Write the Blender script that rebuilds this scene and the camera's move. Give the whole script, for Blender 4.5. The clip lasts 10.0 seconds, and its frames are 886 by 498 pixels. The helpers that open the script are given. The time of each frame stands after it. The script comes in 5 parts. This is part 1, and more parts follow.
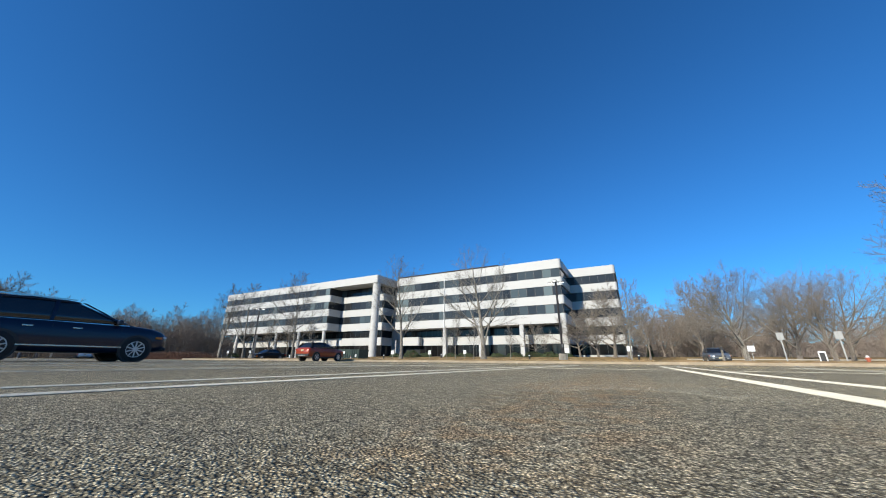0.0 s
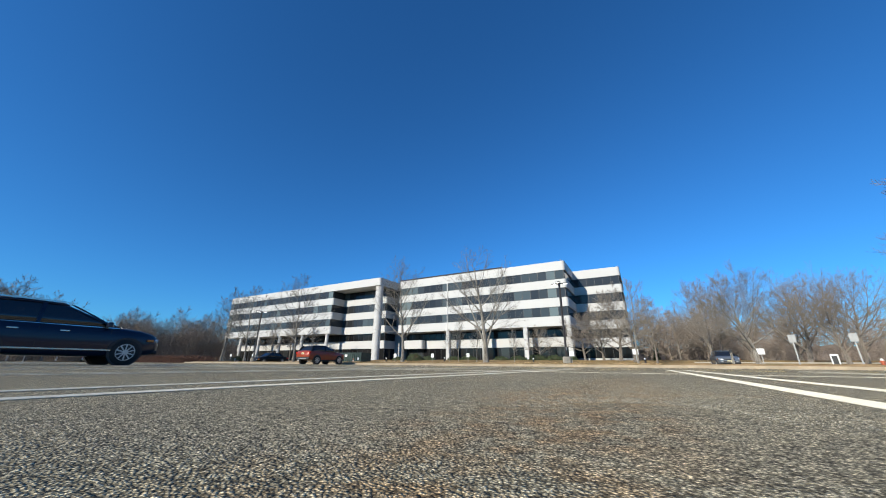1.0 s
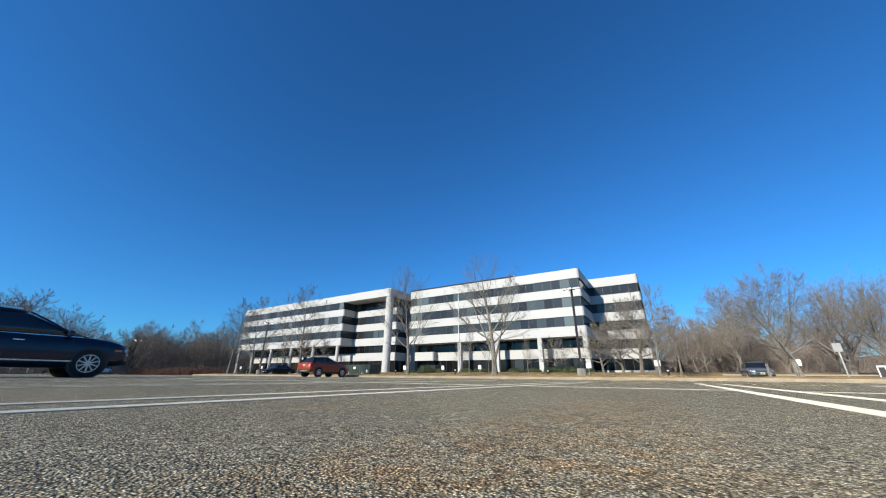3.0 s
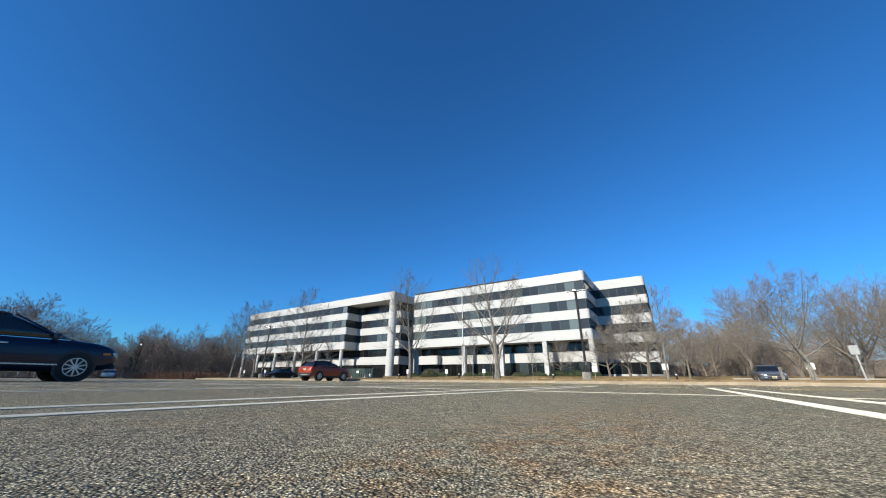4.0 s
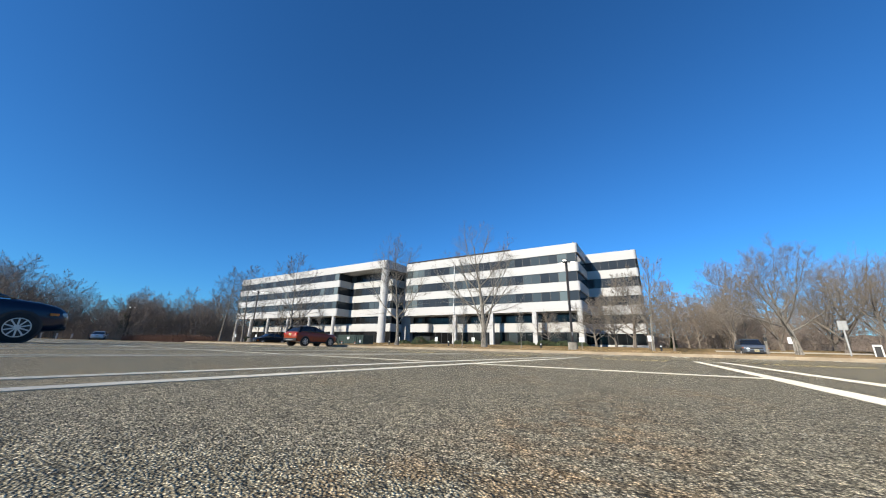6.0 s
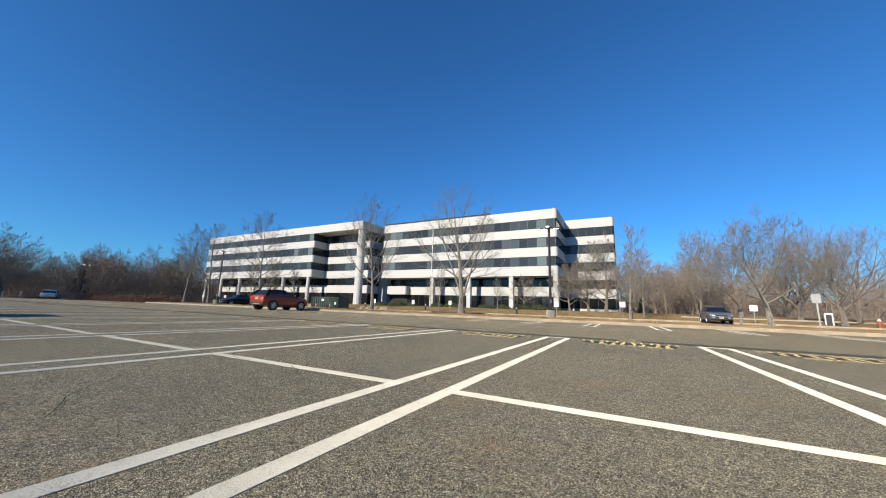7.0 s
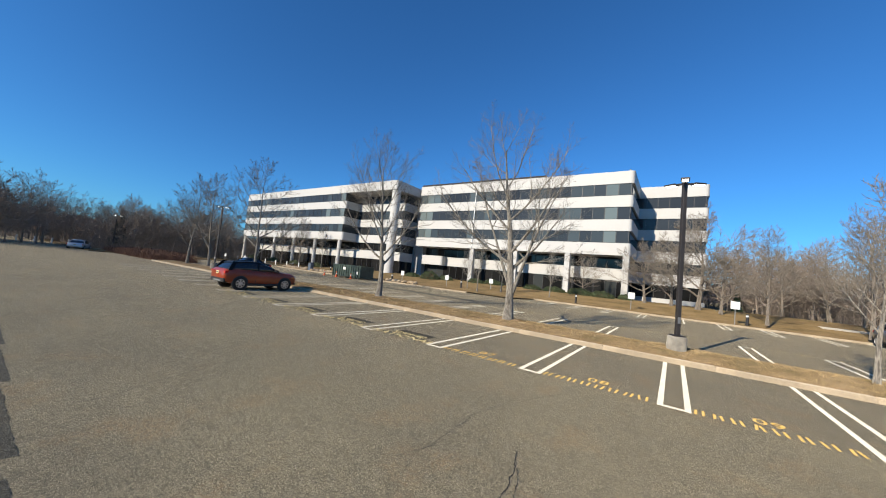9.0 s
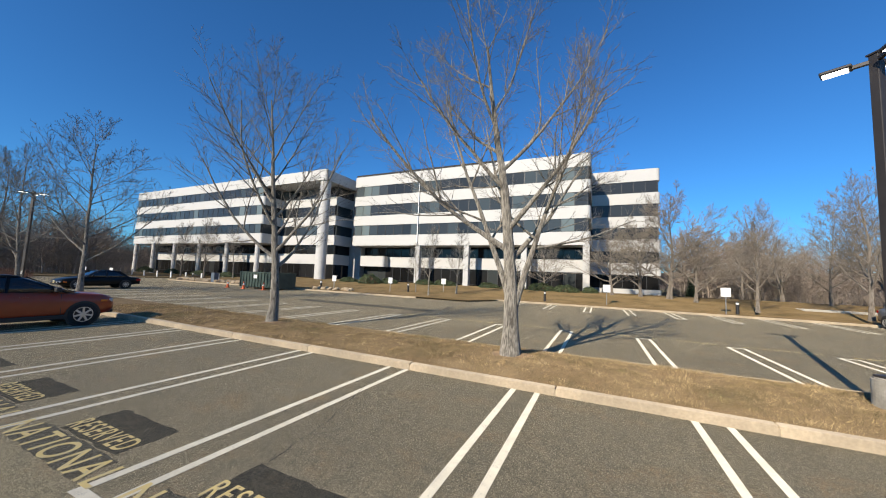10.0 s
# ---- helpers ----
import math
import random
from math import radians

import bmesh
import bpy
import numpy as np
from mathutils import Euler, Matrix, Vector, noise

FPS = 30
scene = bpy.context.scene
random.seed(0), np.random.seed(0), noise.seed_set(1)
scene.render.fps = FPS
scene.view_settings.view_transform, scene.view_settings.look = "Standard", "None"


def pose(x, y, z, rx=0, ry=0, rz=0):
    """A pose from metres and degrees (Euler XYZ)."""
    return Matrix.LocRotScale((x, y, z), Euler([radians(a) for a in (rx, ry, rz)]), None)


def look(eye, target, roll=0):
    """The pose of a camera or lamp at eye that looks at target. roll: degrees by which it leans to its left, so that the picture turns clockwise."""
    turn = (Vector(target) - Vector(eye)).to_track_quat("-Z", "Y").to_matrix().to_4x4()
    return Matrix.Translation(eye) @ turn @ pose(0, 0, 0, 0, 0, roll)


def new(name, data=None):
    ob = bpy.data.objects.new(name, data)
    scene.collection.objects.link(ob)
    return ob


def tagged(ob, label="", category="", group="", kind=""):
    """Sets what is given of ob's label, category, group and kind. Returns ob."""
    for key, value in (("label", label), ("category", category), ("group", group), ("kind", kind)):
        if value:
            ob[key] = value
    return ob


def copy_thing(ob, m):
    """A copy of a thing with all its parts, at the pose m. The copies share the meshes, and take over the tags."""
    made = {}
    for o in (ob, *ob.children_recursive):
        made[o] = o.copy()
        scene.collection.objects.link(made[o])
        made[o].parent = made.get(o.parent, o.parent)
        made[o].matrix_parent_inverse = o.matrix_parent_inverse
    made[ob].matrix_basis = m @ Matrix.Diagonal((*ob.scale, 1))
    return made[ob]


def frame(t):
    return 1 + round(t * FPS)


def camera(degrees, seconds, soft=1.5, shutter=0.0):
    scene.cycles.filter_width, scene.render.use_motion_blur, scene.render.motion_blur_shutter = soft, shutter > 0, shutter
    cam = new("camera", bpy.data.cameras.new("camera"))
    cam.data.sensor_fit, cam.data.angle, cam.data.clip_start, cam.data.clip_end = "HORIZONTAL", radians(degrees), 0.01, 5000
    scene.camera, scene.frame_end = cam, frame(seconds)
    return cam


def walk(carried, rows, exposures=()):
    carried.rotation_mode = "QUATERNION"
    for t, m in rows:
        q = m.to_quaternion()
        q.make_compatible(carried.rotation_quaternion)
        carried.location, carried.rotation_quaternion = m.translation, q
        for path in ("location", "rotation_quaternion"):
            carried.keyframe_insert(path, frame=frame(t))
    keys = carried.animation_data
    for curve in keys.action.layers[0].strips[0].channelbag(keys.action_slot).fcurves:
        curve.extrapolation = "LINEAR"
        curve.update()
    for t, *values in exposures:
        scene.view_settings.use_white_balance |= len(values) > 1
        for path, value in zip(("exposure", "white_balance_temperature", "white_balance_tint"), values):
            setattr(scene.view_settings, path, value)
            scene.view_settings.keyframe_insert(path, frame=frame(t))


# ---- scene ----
cam = camera(106.0, 10.0, soft=1.1)


def aim(x, y, z, yaw, pitch, roll):
    """A camera pose from its place, its turn to the left of +y, its tilt up and its lean."""
    a, b = radians(yaw), radians(pitch)
    way = Vector((-math.sin(a) * math.cos(b), math.cos(a) * math.cos(b), math.sin(b)))
    eye = Vector((x, y, z))
    return look(eye, eye + 2 * way, roll)


PATH = [
    (0, 1.910, -9.836, 0.112, 28.77, 18.52, 0.47),
    (0.5, 1.910, -9.684, 0.112, 29.02, 18.68, 0.47),
    (1, 1.910, -9.409, 0.112, 29.47, 19.02, 0.46),
    (1.5, 1.910, -8.982, 0.112, 30.20, 19.55, 0.47),
    (2, 1.910, -8.586, 0.112, 30.89, 20.06, 0.47),
    (2.5, 1.910, -8.281, 0.112, 31.42, 20.51, 0.47),
    (4, 1.910, -7.530, 0.112, 32.77, 21.49, 0.46),
    (4.5, 1.910, -7.436, 0.112, 32.95, 21.63, 0.46),
    (5, 1.910, -7.436, 0.112, 32.94, 21.14, 0.45),
    (5.2, 1.910, -7.436, 0.112, 32.95, 20.16, 0.46),
    (6.3, 1.773, -6.132, 0.214, 31.25, 14.49, 1.86),
    (6.5, 1.684, -5.960, 0.419, 30.82, 12.82, 2.00),
    (7, 1.258, -5.388, 0.541, 27.95, 10.14, 1.95),
    (7.5, 0.638, -4.146, 0.789, 26.78, 8.68, 2.93),
    (8, -0.161, -2.239, 0.892, 28.69, 7.59, 4.48),
    (8.5, -1.220, -0.004, 1.284, 32.83, 5.86, 5.64),
    (9, -2.843, 2.607, 2.062, 34.97, 3.96, 5.78),
    (9.5, -4.804, 5.532, 2.255, 32.83, 3.79, 4.60),
    (10, -7.031, 8.874, 2.018, 25.13, 4.81, 2.37),
]
LIGHTING = [(0.0, 0.36, 6180, 7), (2.0, 0.4, 6180, 7), (5.0, 0.44, 6180, 7), (6.5, 0.46, 6480, 10), (7.5, 0.38, 6600, 10), (8.5, 0.42, 6620, 10), (10.0, 0.42, 6620, 10)]
walk(cam, [(row[0], aim(*row[1:])) for row in PATH], LIGHTING)

# ---------------------------------------------------------------- light
SUN_UP, SUN_AZ = radians(25), radians(195)  # azimuth clockwise from +y
world = bpy.data.worlds.new("sky")
scene.world = world
world.use_nodes = True
wn = world.node_tree
sky = wn.nodes.new("ShaderNodeTexSky")
sky.sky_type = "NISHITA"
sky.sun_disc = False
sky.sun_elevation, sky.sun_rotation = SUN_UP, SUN_AZ
sky.air_density, sky.dust_density, sky.ozone_density = 1.0, 0.25, 5.0
clear = wn.nodes.new("ShaderNodeMix")
clear.data_type, clear.blend_type = "RGBA", "MULTIPLY"
clear.inputs[0].default_value = 1.0
clear.inputs[7].default_value = (0.345, 0.81, 1.16, 1)  # a cold, dry winter sky
wn.links.new(sky.outputs["Color"], clear.inputs[6])
wn.links.new(clear.outputs[2], wn.nodes["Background"].inputs["Color"])
wn.nodes["Background"].inputs["Strength"].default_value = 0.1

sun = new("sun", bpy.data.lights.new("sun", "SUN"))
sun.data.energy, sun.data.angle, sun.data.color = 4.9, radians(0.5), (1.0, 0.90, 0.75)
sun_from = Vector((math.sin(SUN_AZ) * math.cos(SUN_UP), math.cos(SUN_AZ) * math.cos(SUN_UP), math.sin(SUN_UP)))
sun.matrix_world = look(sun_from * 100, (0, 0, 0))


# ---------------------------------------------------------------- materials
class Mat:
    """A small builder of node materials."""

    def __init__(self, name, rough=0.6, metal=0.0, spec=0.5):
        self.m = bpy.data.materials.new(name)
        self.m.use_nodes = True
        self.t = self.m.node_tree
        self.b = self.t.nodes["Principled BSDF"]
        self.b.inputs["Roughness"].default_value = rough
        self.b.inputs["Metallic"].default_value = metal
        self.b.inputs["Specular IOR Level"].default_value = spec
        self.b.inputs["Diffuse Roughness"].default_value = 1.0 if rough > 0.7 else 0.0

    def node(self, kind, **kw):
        n = self.t.nodes.new(kind)
        for k, v in kw.items():
            if k in n.inputs:
                n.inputs[k].default_value = v
        return n

    def link(self, a, b):
        self.t.links.new(a, b)

    def coord(self, kind="Object"):
        return self.t.nodes.new("ShaderNodeTexCoord").outputs[kind]

    def noise(self, scale, detail=4.0, vec=None, rough=0.6):
        n = self.node("ShaderNodeTexNoise", Scale=scale, Detail=detail, Roughness=rough)
        self.link(vec or self.coord(), n.inputs["Vector"])
        return n.outputs["Fac"]

    def voronoi(self, scale, vec=None, out="Distance", feature="F1", rand=1.0):
        n = self.node("ShaderNodeTexVoronoi", Scale=scale, Randomness=rand)
        n.feature = feature
        self.link(vec or self.coord(), n.inputs["Vector"])
        return n.outputs[out]

    def ramp(self, fac, stops):
        n = self.t.nodes.new("ShaderNodeValToRGB")
        while len(n.color_ramp.elements) < len(stops):
            n.color_ramp.elements.new(0.5)
        for e, (p, c) in zip(n.color_ramp.elements, stops):
            e.position = p
            e.color = (*c, 1) if len(c) == 3 else c
        self.link(fac, n.inputs["Fac"])
        return n.outputs["Color"]

    def mix(self, fac, a, b, how="MIX"):
        n = self.t.nodes.new("ShaderNodeMix")
        n.data_type, n.blend_type = "RGBA", how
        for s, v in ((n.inputs[0], fac), (n.inputs[6], a), (n.inputs[7], b)):
            if isinstance(v, (int, float)):
                s.default_value = v
            elif isinstance(v, tuple):
                s.default_value = (*v, 1)
            else:
                self.link(v, s)
        return n.outputs[2]

    def math(self, op, a, b=0.0):
        n = self.t.nodes.new("ShaderNodeMath")
        n.operation = op
        for s, v in zip(n.inputs, (a, b)):
            if isinstance(v, (int, float)):
                s.default_value = v
            else:
                self.link(v, s)
        return n.outputs[0]

    def color(self, c):
        if isinstance(c, tuple):
            self.b.inputs["Base Color"].default_value = (*c, 1)
        else:
            self.link(c, self.b.inputs["Base Color"])
        return self

    def rough(self, f):
        self.link(f, self.b.inputs["Roughness"])
        return self

    def bump(self, h, strength=0.3, distance=0.01):
        n = self.node("ShaderNodeBump", Strength=strength, Distance=distance)
        self.link(h, n.inputs["Height"])
        self.link(n.outputs["Normal"], self.b.inputs["Normal"])
        return self


def plain(name, c, rough=0.6, metal=0.0, var=0.15, scale=3.0, bump=0.0, bscale=40.0, low=0.82):
    """One colour, broken by large stains and a fine grain."""
    k = Mat(name, rough, metal)
    lo, hi = tuple(v * (1 - var) for v in c), tuple(min(1, v * (1 + var)) for v in c)
    big = k.ramp(k.noise(scale), [(0.3, lo), (0.7, hi)])
    fine = k.ramp(k.noise(scale * 14, 2), [(0.3, (low, low, low)), (0.7, (1, 1, 1))])
    k.color(k.mix(1.0, big, fine, "MULTIPLY"))
    if bump:
        k.bump(k.noise(bscale, 3), bump, 0.01)
    return k.m


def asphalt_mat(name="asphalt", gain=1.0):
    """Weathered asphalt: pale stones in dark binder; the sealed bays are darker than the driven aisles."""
    k = Mat(name, 0.95, 0, 0.15)
    k.b.inputs["Diffuse Roughness"].default_value = 0.25
    c = k.coord()
    cell = k.t_sep(k.voronoi(225, c, "Color"))
    small = k.t_sep(k.voronoi(500, c, "Color"))
    stone = k.ramp(cell, [(0.0, (0.12, 0.112, 0.088)), (0.3, (0.33, 0.312, 0.242)), (0.72, (0.49, 0.46, 0.355)), (1.0, (0.72, 0.67, 0.53))])
    grit = k.ramp(small, [(0.0, (0.5, 0.5, 0.5)), (1.0, (1.25, 1.25, 1.22))])
    gaps = k.ramp(k.voronoi(225, c), [(0.25, (1.08, 1.08, 1.08)), (0.6, (0.3, 0.3, 0.3))])
    base = k.mix(1.0, k.mix(1.0, stone, grit, "MULTIPLY"), gaps, "MULTIPLY")
    mid = k.ramp(k.noise(7, 5, c), [(0.3, (0.82, 0.82, 0.82)), (0.7, (1.12, 1.1, 1.07))])
    base = k.mix(1.0, base, mid, "MULTIPLY")
    speck = k.ramp(k.noise(38, 4, c, 0.8), [(0.34, (0.5, 0.5, 0.5)), (0.5, (1, 1, 1)), (0.66, (1.42, 1.4, 1.35))])
    base = k.mix(1.0, base, speck, "MULTIPLY")
    big = k.ramp(k.noise(0.35, 4, c), [(0.3, (0.86, 0.86, 0.87)), (0.7, (1.1, 1.08, 1.05))])
    base = k.mix(1.0, base, big, "MULTIPLY")
    rust_at = k.math("MULTIPLY", k.ramp(k.noise(1.1, 3, c), [(0.54, (0, 0, 0)), (0.68, (1, 1, 1))]), k.ramp(k.noise(23, 3, c), [(0.42, (0, 0, 0)), (0.6, (0.26, 0.26, 0.26))]))
    base = k.mix(rust_at, base, (0.33, 0.2, 0.09))
    xyz = k.node("ShaderNodeSeparateXYZ")
    k.link(c, xyz.inputs[0])
    px, py = xyz.outputs[0], xyz.outputs[1]
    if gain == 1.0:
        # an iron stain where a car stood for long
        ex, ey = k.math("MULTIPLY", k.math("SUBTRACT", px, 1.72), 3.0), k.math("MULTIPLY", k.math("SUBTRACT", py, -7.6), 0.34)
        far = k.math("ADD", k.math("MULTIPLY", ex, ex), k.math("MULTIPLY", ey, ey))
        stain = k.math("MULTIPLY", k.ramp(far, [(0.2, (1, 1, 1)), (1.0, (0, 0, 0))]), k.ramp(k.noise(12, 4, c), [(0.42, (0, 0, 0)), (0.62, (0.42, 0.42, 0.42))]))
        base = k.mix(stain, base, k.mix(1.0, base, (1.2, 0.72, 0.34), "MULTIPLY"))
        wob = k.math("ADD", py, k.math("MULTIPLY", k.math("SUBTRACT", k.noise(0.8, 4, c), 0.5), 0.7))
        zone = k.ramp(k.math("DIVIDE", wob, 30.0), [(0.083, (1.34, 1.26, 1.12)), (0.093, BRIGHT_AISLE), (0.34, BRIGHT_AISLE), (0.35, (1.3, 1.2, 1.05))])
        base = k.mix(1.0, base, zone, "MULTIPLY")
    else:
        base = k.mix(1.0, base, (gain, gain, gain), "MULTIPLY")
    k.color(base)
    h = k.math("SUBTRACT", k.math("MULTIPLY", cell, 0.6), k.voronoi(225, c))
    k.bump(h, 0.85, 0.004)
    return k.m


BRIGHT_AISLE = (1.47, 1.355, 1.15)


def t_sep(self, colour):
    n = self.t.nodes.new("ShaderNodeSeparateColor")
    self.link(colour, n.inputs[0])
    return n.outputs[0]


Mat.t_sep = t_sep
def paint_mat(name, c, worn):
    """Road paint, worn through to the stones in spots and scuffed along its edges."""
    k = Mat(name, 0.95, 0, 0.06)
    v = k.coord()
    cell = k.t_sep(k.voronoi(150, v, "Color"))
    wear = k.math("MULTIPLY", k.ramp(k.noise(9, 5, v), [(0.42, (0, 0, 0)), (0.75, (1, 1, 1))]), k.ramp(cell, [(worn, (0, 0, 0)), (worn + 0.2, (1, 1, 1))]))
    tone = k.ramp(k.noise(2.5, 4, v), [(0.3, tuple(x * 0.8 for x in c)), (0.7, c)])
    k.color(k.mix(wear, tone, (0.36, 0.335, 0.29)))
    k.bump(k.math("SUBTRACT", k.math("MULTIPLY", cell, 0.6), k.voronoi(150, v)), 0.5, 0.003)
    return k.m


def grass_mat(name, a, b, c):
    k = Mat(name, 0.95, 0, 0.2)
    v = k.coord()
    big = k.ramp(k.noise(0.5, 5, v), [(0.27, a), (0.45, b), (0.68, c)])
    fine = k.ramp(k.noise(38, 4, v), [(0.3, (0.55, 0.55, 0.55)), (0.7, (1.15, 1.15, 1.1))])
    k.color(k.mix(1.0, big, fine, "MULTIPLY"))
    k.bump(k.noise(45, 5, v), 0.9, 0.04)
    return k.m


def blade_mat():
    """Dry blades: straw, brown and a little olive, in drifts and blade by blade."""
    k = Mat("grass_blade", 0.9, 0, 0.2)
    one = k.t.nodes.new("ShaderNodeNewGeometry").outputs["Random Per Island"]
    tone = k.ramp(k.noise(0.9, 4), [(0.27, (0.2, 0.18, 0.085)), (0.42, (0.37, 0.27, 0.145)), (0.55, (0.5, 0.37, 0.21)), (0.66, (0.31, 0.21, 0.12)), (0.76, (0.42, 0.33, 0.18))])
    drift = k.ramp(k.noise(4.5, 4), [(0.35, (0.45, 0.45, 0.45)), (0.65, (1.25, 1.25, 1.25))])
    tone = k.mix(1.0, tone, drift, "MULTIPLY")
    k.color(k.mix(1.0, tone, k.ramp(one, [(0.0, (0.35, 0.35, 0.35)), (1.0, (1.45, 1.45, 1.35))]), "MULTIPLY"))
    return k.m


def bark_mat(name, a, b):
    k = Mat(name, 0.9, 0, 0.2)
    v = k.coord()
    mp = k.node("ShaderNodeMapping")
    mp.inputs["Scale"].default_value = (14, 14, 2.2)
    k.link(v, mp.inputs["Vector"])
    n = k.noise(2.0, 5, mp.outputs["Vector"])
    k.color(k.mix(0.32, k.ramp(n, [(0.42, a), (0.58, b)]), k.ramp(k.noise(1.3, 3, v), [(0.3, a), (0.7, b)])))
    k.bump(n, 0.7, 0.02)
    return k.m


def glass_mat(name, stops):
    """Tinted office glazing: dark rooms behind, with blinds drawn in some panes."""
    k = Mat(name, 0.07, 0, 0.3)
    info = k.t.nodes.new("ShaderNodeObjectInfo")
    rooms = k.node("ShaderNodeTexNoise", Scale=0.21, Detail=2.0, Roughness=0.5)
    k.link(info.outputs["Location"], rooms.inputs["Vector"])
    pick = k.math("ADD", k.math("MULTIPLY", k.math("SUBTRACT", rooms.outputs["Fac"], 0.5), 2.6), k.math("MULTIPLY", info.outputs["Random"], 0.55))
    pick = k.math("ADD", pick, 0.22)
    k.color(k.ramp(pick, stops))
    k.bump(k.noise(0.6, 2), 0.03, 0.05)
    return k.m


def car_paint(name, c, coat=0.8, metal=0.25, spec=0.5):
    k = Mat(name, 0.28, metal, spec)
    k.b.inputs["Coat Weight"].default_value = coat
    k.b.inputs["Coat Roughness"].default_value = 0.08
    k.color(k.ramp(k.noise(1.2, 3), [(0.3, tuple(v * 0.85 for v in c)), (0.7, c)]))
    return k.m


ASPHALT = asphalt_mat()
WHITE_PAINT = paint_mat("white_road_paint", (0.7, 0.645, 0.51), 0.6)
AMBER_PAINT = paint_mat("amber_road_paint", (0.62, 0.4, 0.11), 0.62)
YELLOW_PAINT = paint_mat("yellow_road_paint", (0.66, 0.52, 0.23), 0.38)
SEAL = asphalt_mat("black_sealer", 0.4)
PATCH = asphalt_mat("dark_patch_asphalt", 0.58)
CRACK = plain("crack_shadow", (0.03, 0.028, 0.026), 0.95, var=0.3)
KERB = plain("kerb_stone", (0.47, 0.38, 0.262), 0.85, var=0.18, scale=1.6, bump=0.4, bscale=60)
CONCRETE = plain("weathered_concrete", (0.29, 0.265, 0.22), 0.9, var=0.3, scale=3.5, bump=0.5, bscale=30)
PAVE = plain("pale_pavement", (0.45, 0.41, 0.34), 0.9, var=0.12, scale=0.8, bump=0.2)
DRY_GRASS = grass_mat("dry_winter_grass", (0.14, 0.115, 0.055), (0.26, 0.18, 0.095), (0.36, 0.255, 0.14))
BLADE = blade_mat()
LAWN = grass_mat("dormant_lawn", (0.1, 0.075, 0.032), (0.175, 0.12, 0.055), (0.24, 0.165, 0.08))
MULCH = plain("bark_mulch", (0.24, 0.16, 0.09), 0.95, var=0.4, scale=8, bump=0.9, bscale=60)
FIELD = grass_mat("far_ground", (0.10, 0.085, 0.045), (0.16, 0.125, 0.065), (0.2, 0.16, 0.085))
PANEL = plain("white_cladding", (0.475, 0.467, 0.446), 0.6, var=0.025, low=0.965, scale=0.25)
COLUMN = plain("pebbled_column", (0.52, 0.51, 0.485), 0.68, var=0.12, scale=1.2, bump=0.3, bscale=50)
# cladding greyed for the link wall, whose shade is put into the colour
PANEL_SHADED = plain("grey_cladding", (0.33, 0.33, 0.33), 0.6, var=0.1, scale=0.4)
ROOF = plain("dark_roofing", (0.045, 0.042, 0.042), 0.85, var=0.2)
OFFICE_GLASS = glass_mat("office_glass", [(0.0, (0.022, 0.024, 0.026)), (0.5, (0.036, 0.04, 0.043)), (0.72, (0.052, 0.063, 0.067)), (0.88, (0.08, 0.1, 0.105)), (1.0, (0.13, 0.16, 0.16))])
# darker copy of the office glass: the lower storeys' shade is in its colour
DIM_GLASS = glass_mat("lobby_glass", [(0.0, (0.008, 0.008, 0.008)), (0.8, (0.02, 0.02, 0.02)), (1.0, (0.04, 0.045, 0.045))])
MULLION = plain("bronze_mullion", (0.035, 0.035, 0.037), 0.45, 0.3, var=0.2)
BARK = bark_mat("grey_bark", (0.085, 0.075, 0.062), (0.37, 0.335, 0.28))
MID_BARK = bark_mat("brown_bark", (0.11, 0.092, 0.074), (0.29, 0.25, 0.205))
TWIG = bark_mat("twig_bark", (0.1, 0.09, 0.078), (0.25, 0.225, 0.195))
FAR_BARK = bark_mat("wood_bark", (0.17, 0.14, 0.115), (0.36, 0.295, 0.24))
RED_TWIG = plain("red_brown_twigs", (0.16, 0.075, 0.045), 0.9, var=0.35, scale=1.0)
SHRUB = plain("evergreen_leaf", (0.055, 0.075, 0.028), 0.7, var=0.4, scale=2.0)
PINE = plain("pine_needles", (0.03, 0.05, 0.022), 0.8, var=0.35, scale=1.0)
POLE = plain("bronze_pole_paint", (0.038, 0.033, 0.031), 0.5, 0.2, var=0.15)
SIGN_WHITE = plain("sign_white", (0.82, 0.81, 0.78), 0.5, var=0.05)
SIGN_BACK = plain("sign_back", (0.3, 0.3, 0.29), 0.5, 0.2)
STEEL = plain("galvanised_steel", (0.3, 0.3, 0.29), 0.5, 0.7, var=0.15)
BLACK = plain("black_plastic", (0.018, 0.018, 0.019), 0.55, var=0.2)
TYRE = plain("tyre_rubber", (0.022, 0.022, 0.022), 0.85, var=0.2, bump=0.2)
ALLOY = plain("alloy_wheel", (0.62, 0.62, 0.62), 0.3, 0.85, var=0.06)
CHROME = plain("chrome_trim", (0.6, 0.6, 0.6), 0.18, 1.0, var=0.03)
TAIL = plain("tail_lamp_red", (0.5, 0.02, 0.015), 0.2, var=0.1)
AMBER = plain("amber_lens", (0.7, 0.2, 0.03), 0.2, var=0.1)
HEADLIGHT = plain("headlamp_glass", (0.55, 0.58, 0.6), 0.08, 0.3, var=0.1)
PLATE = plain("plate_cream", (0.72, 0.62, 0.3), 0.5, var=0.06)
PLATE_BAR = plain("plate_bar", (0.1, 0.09, 0.12), 0.5, var=0.1)
SKIP = plain("skip_green_steel", (0.035, 0.06, 0.05), 0.55, 0.1, var=0.3, scale=2.0)
CONE = plain("cone_orange", (0.75, 0.13, 0.03), 0.5, var=0.1)
STONE = plain("field_stone", (0.5, 0.385, 0.25), 0.9, var=0.25, scale=2.0, bump=0.5, bscale=14)
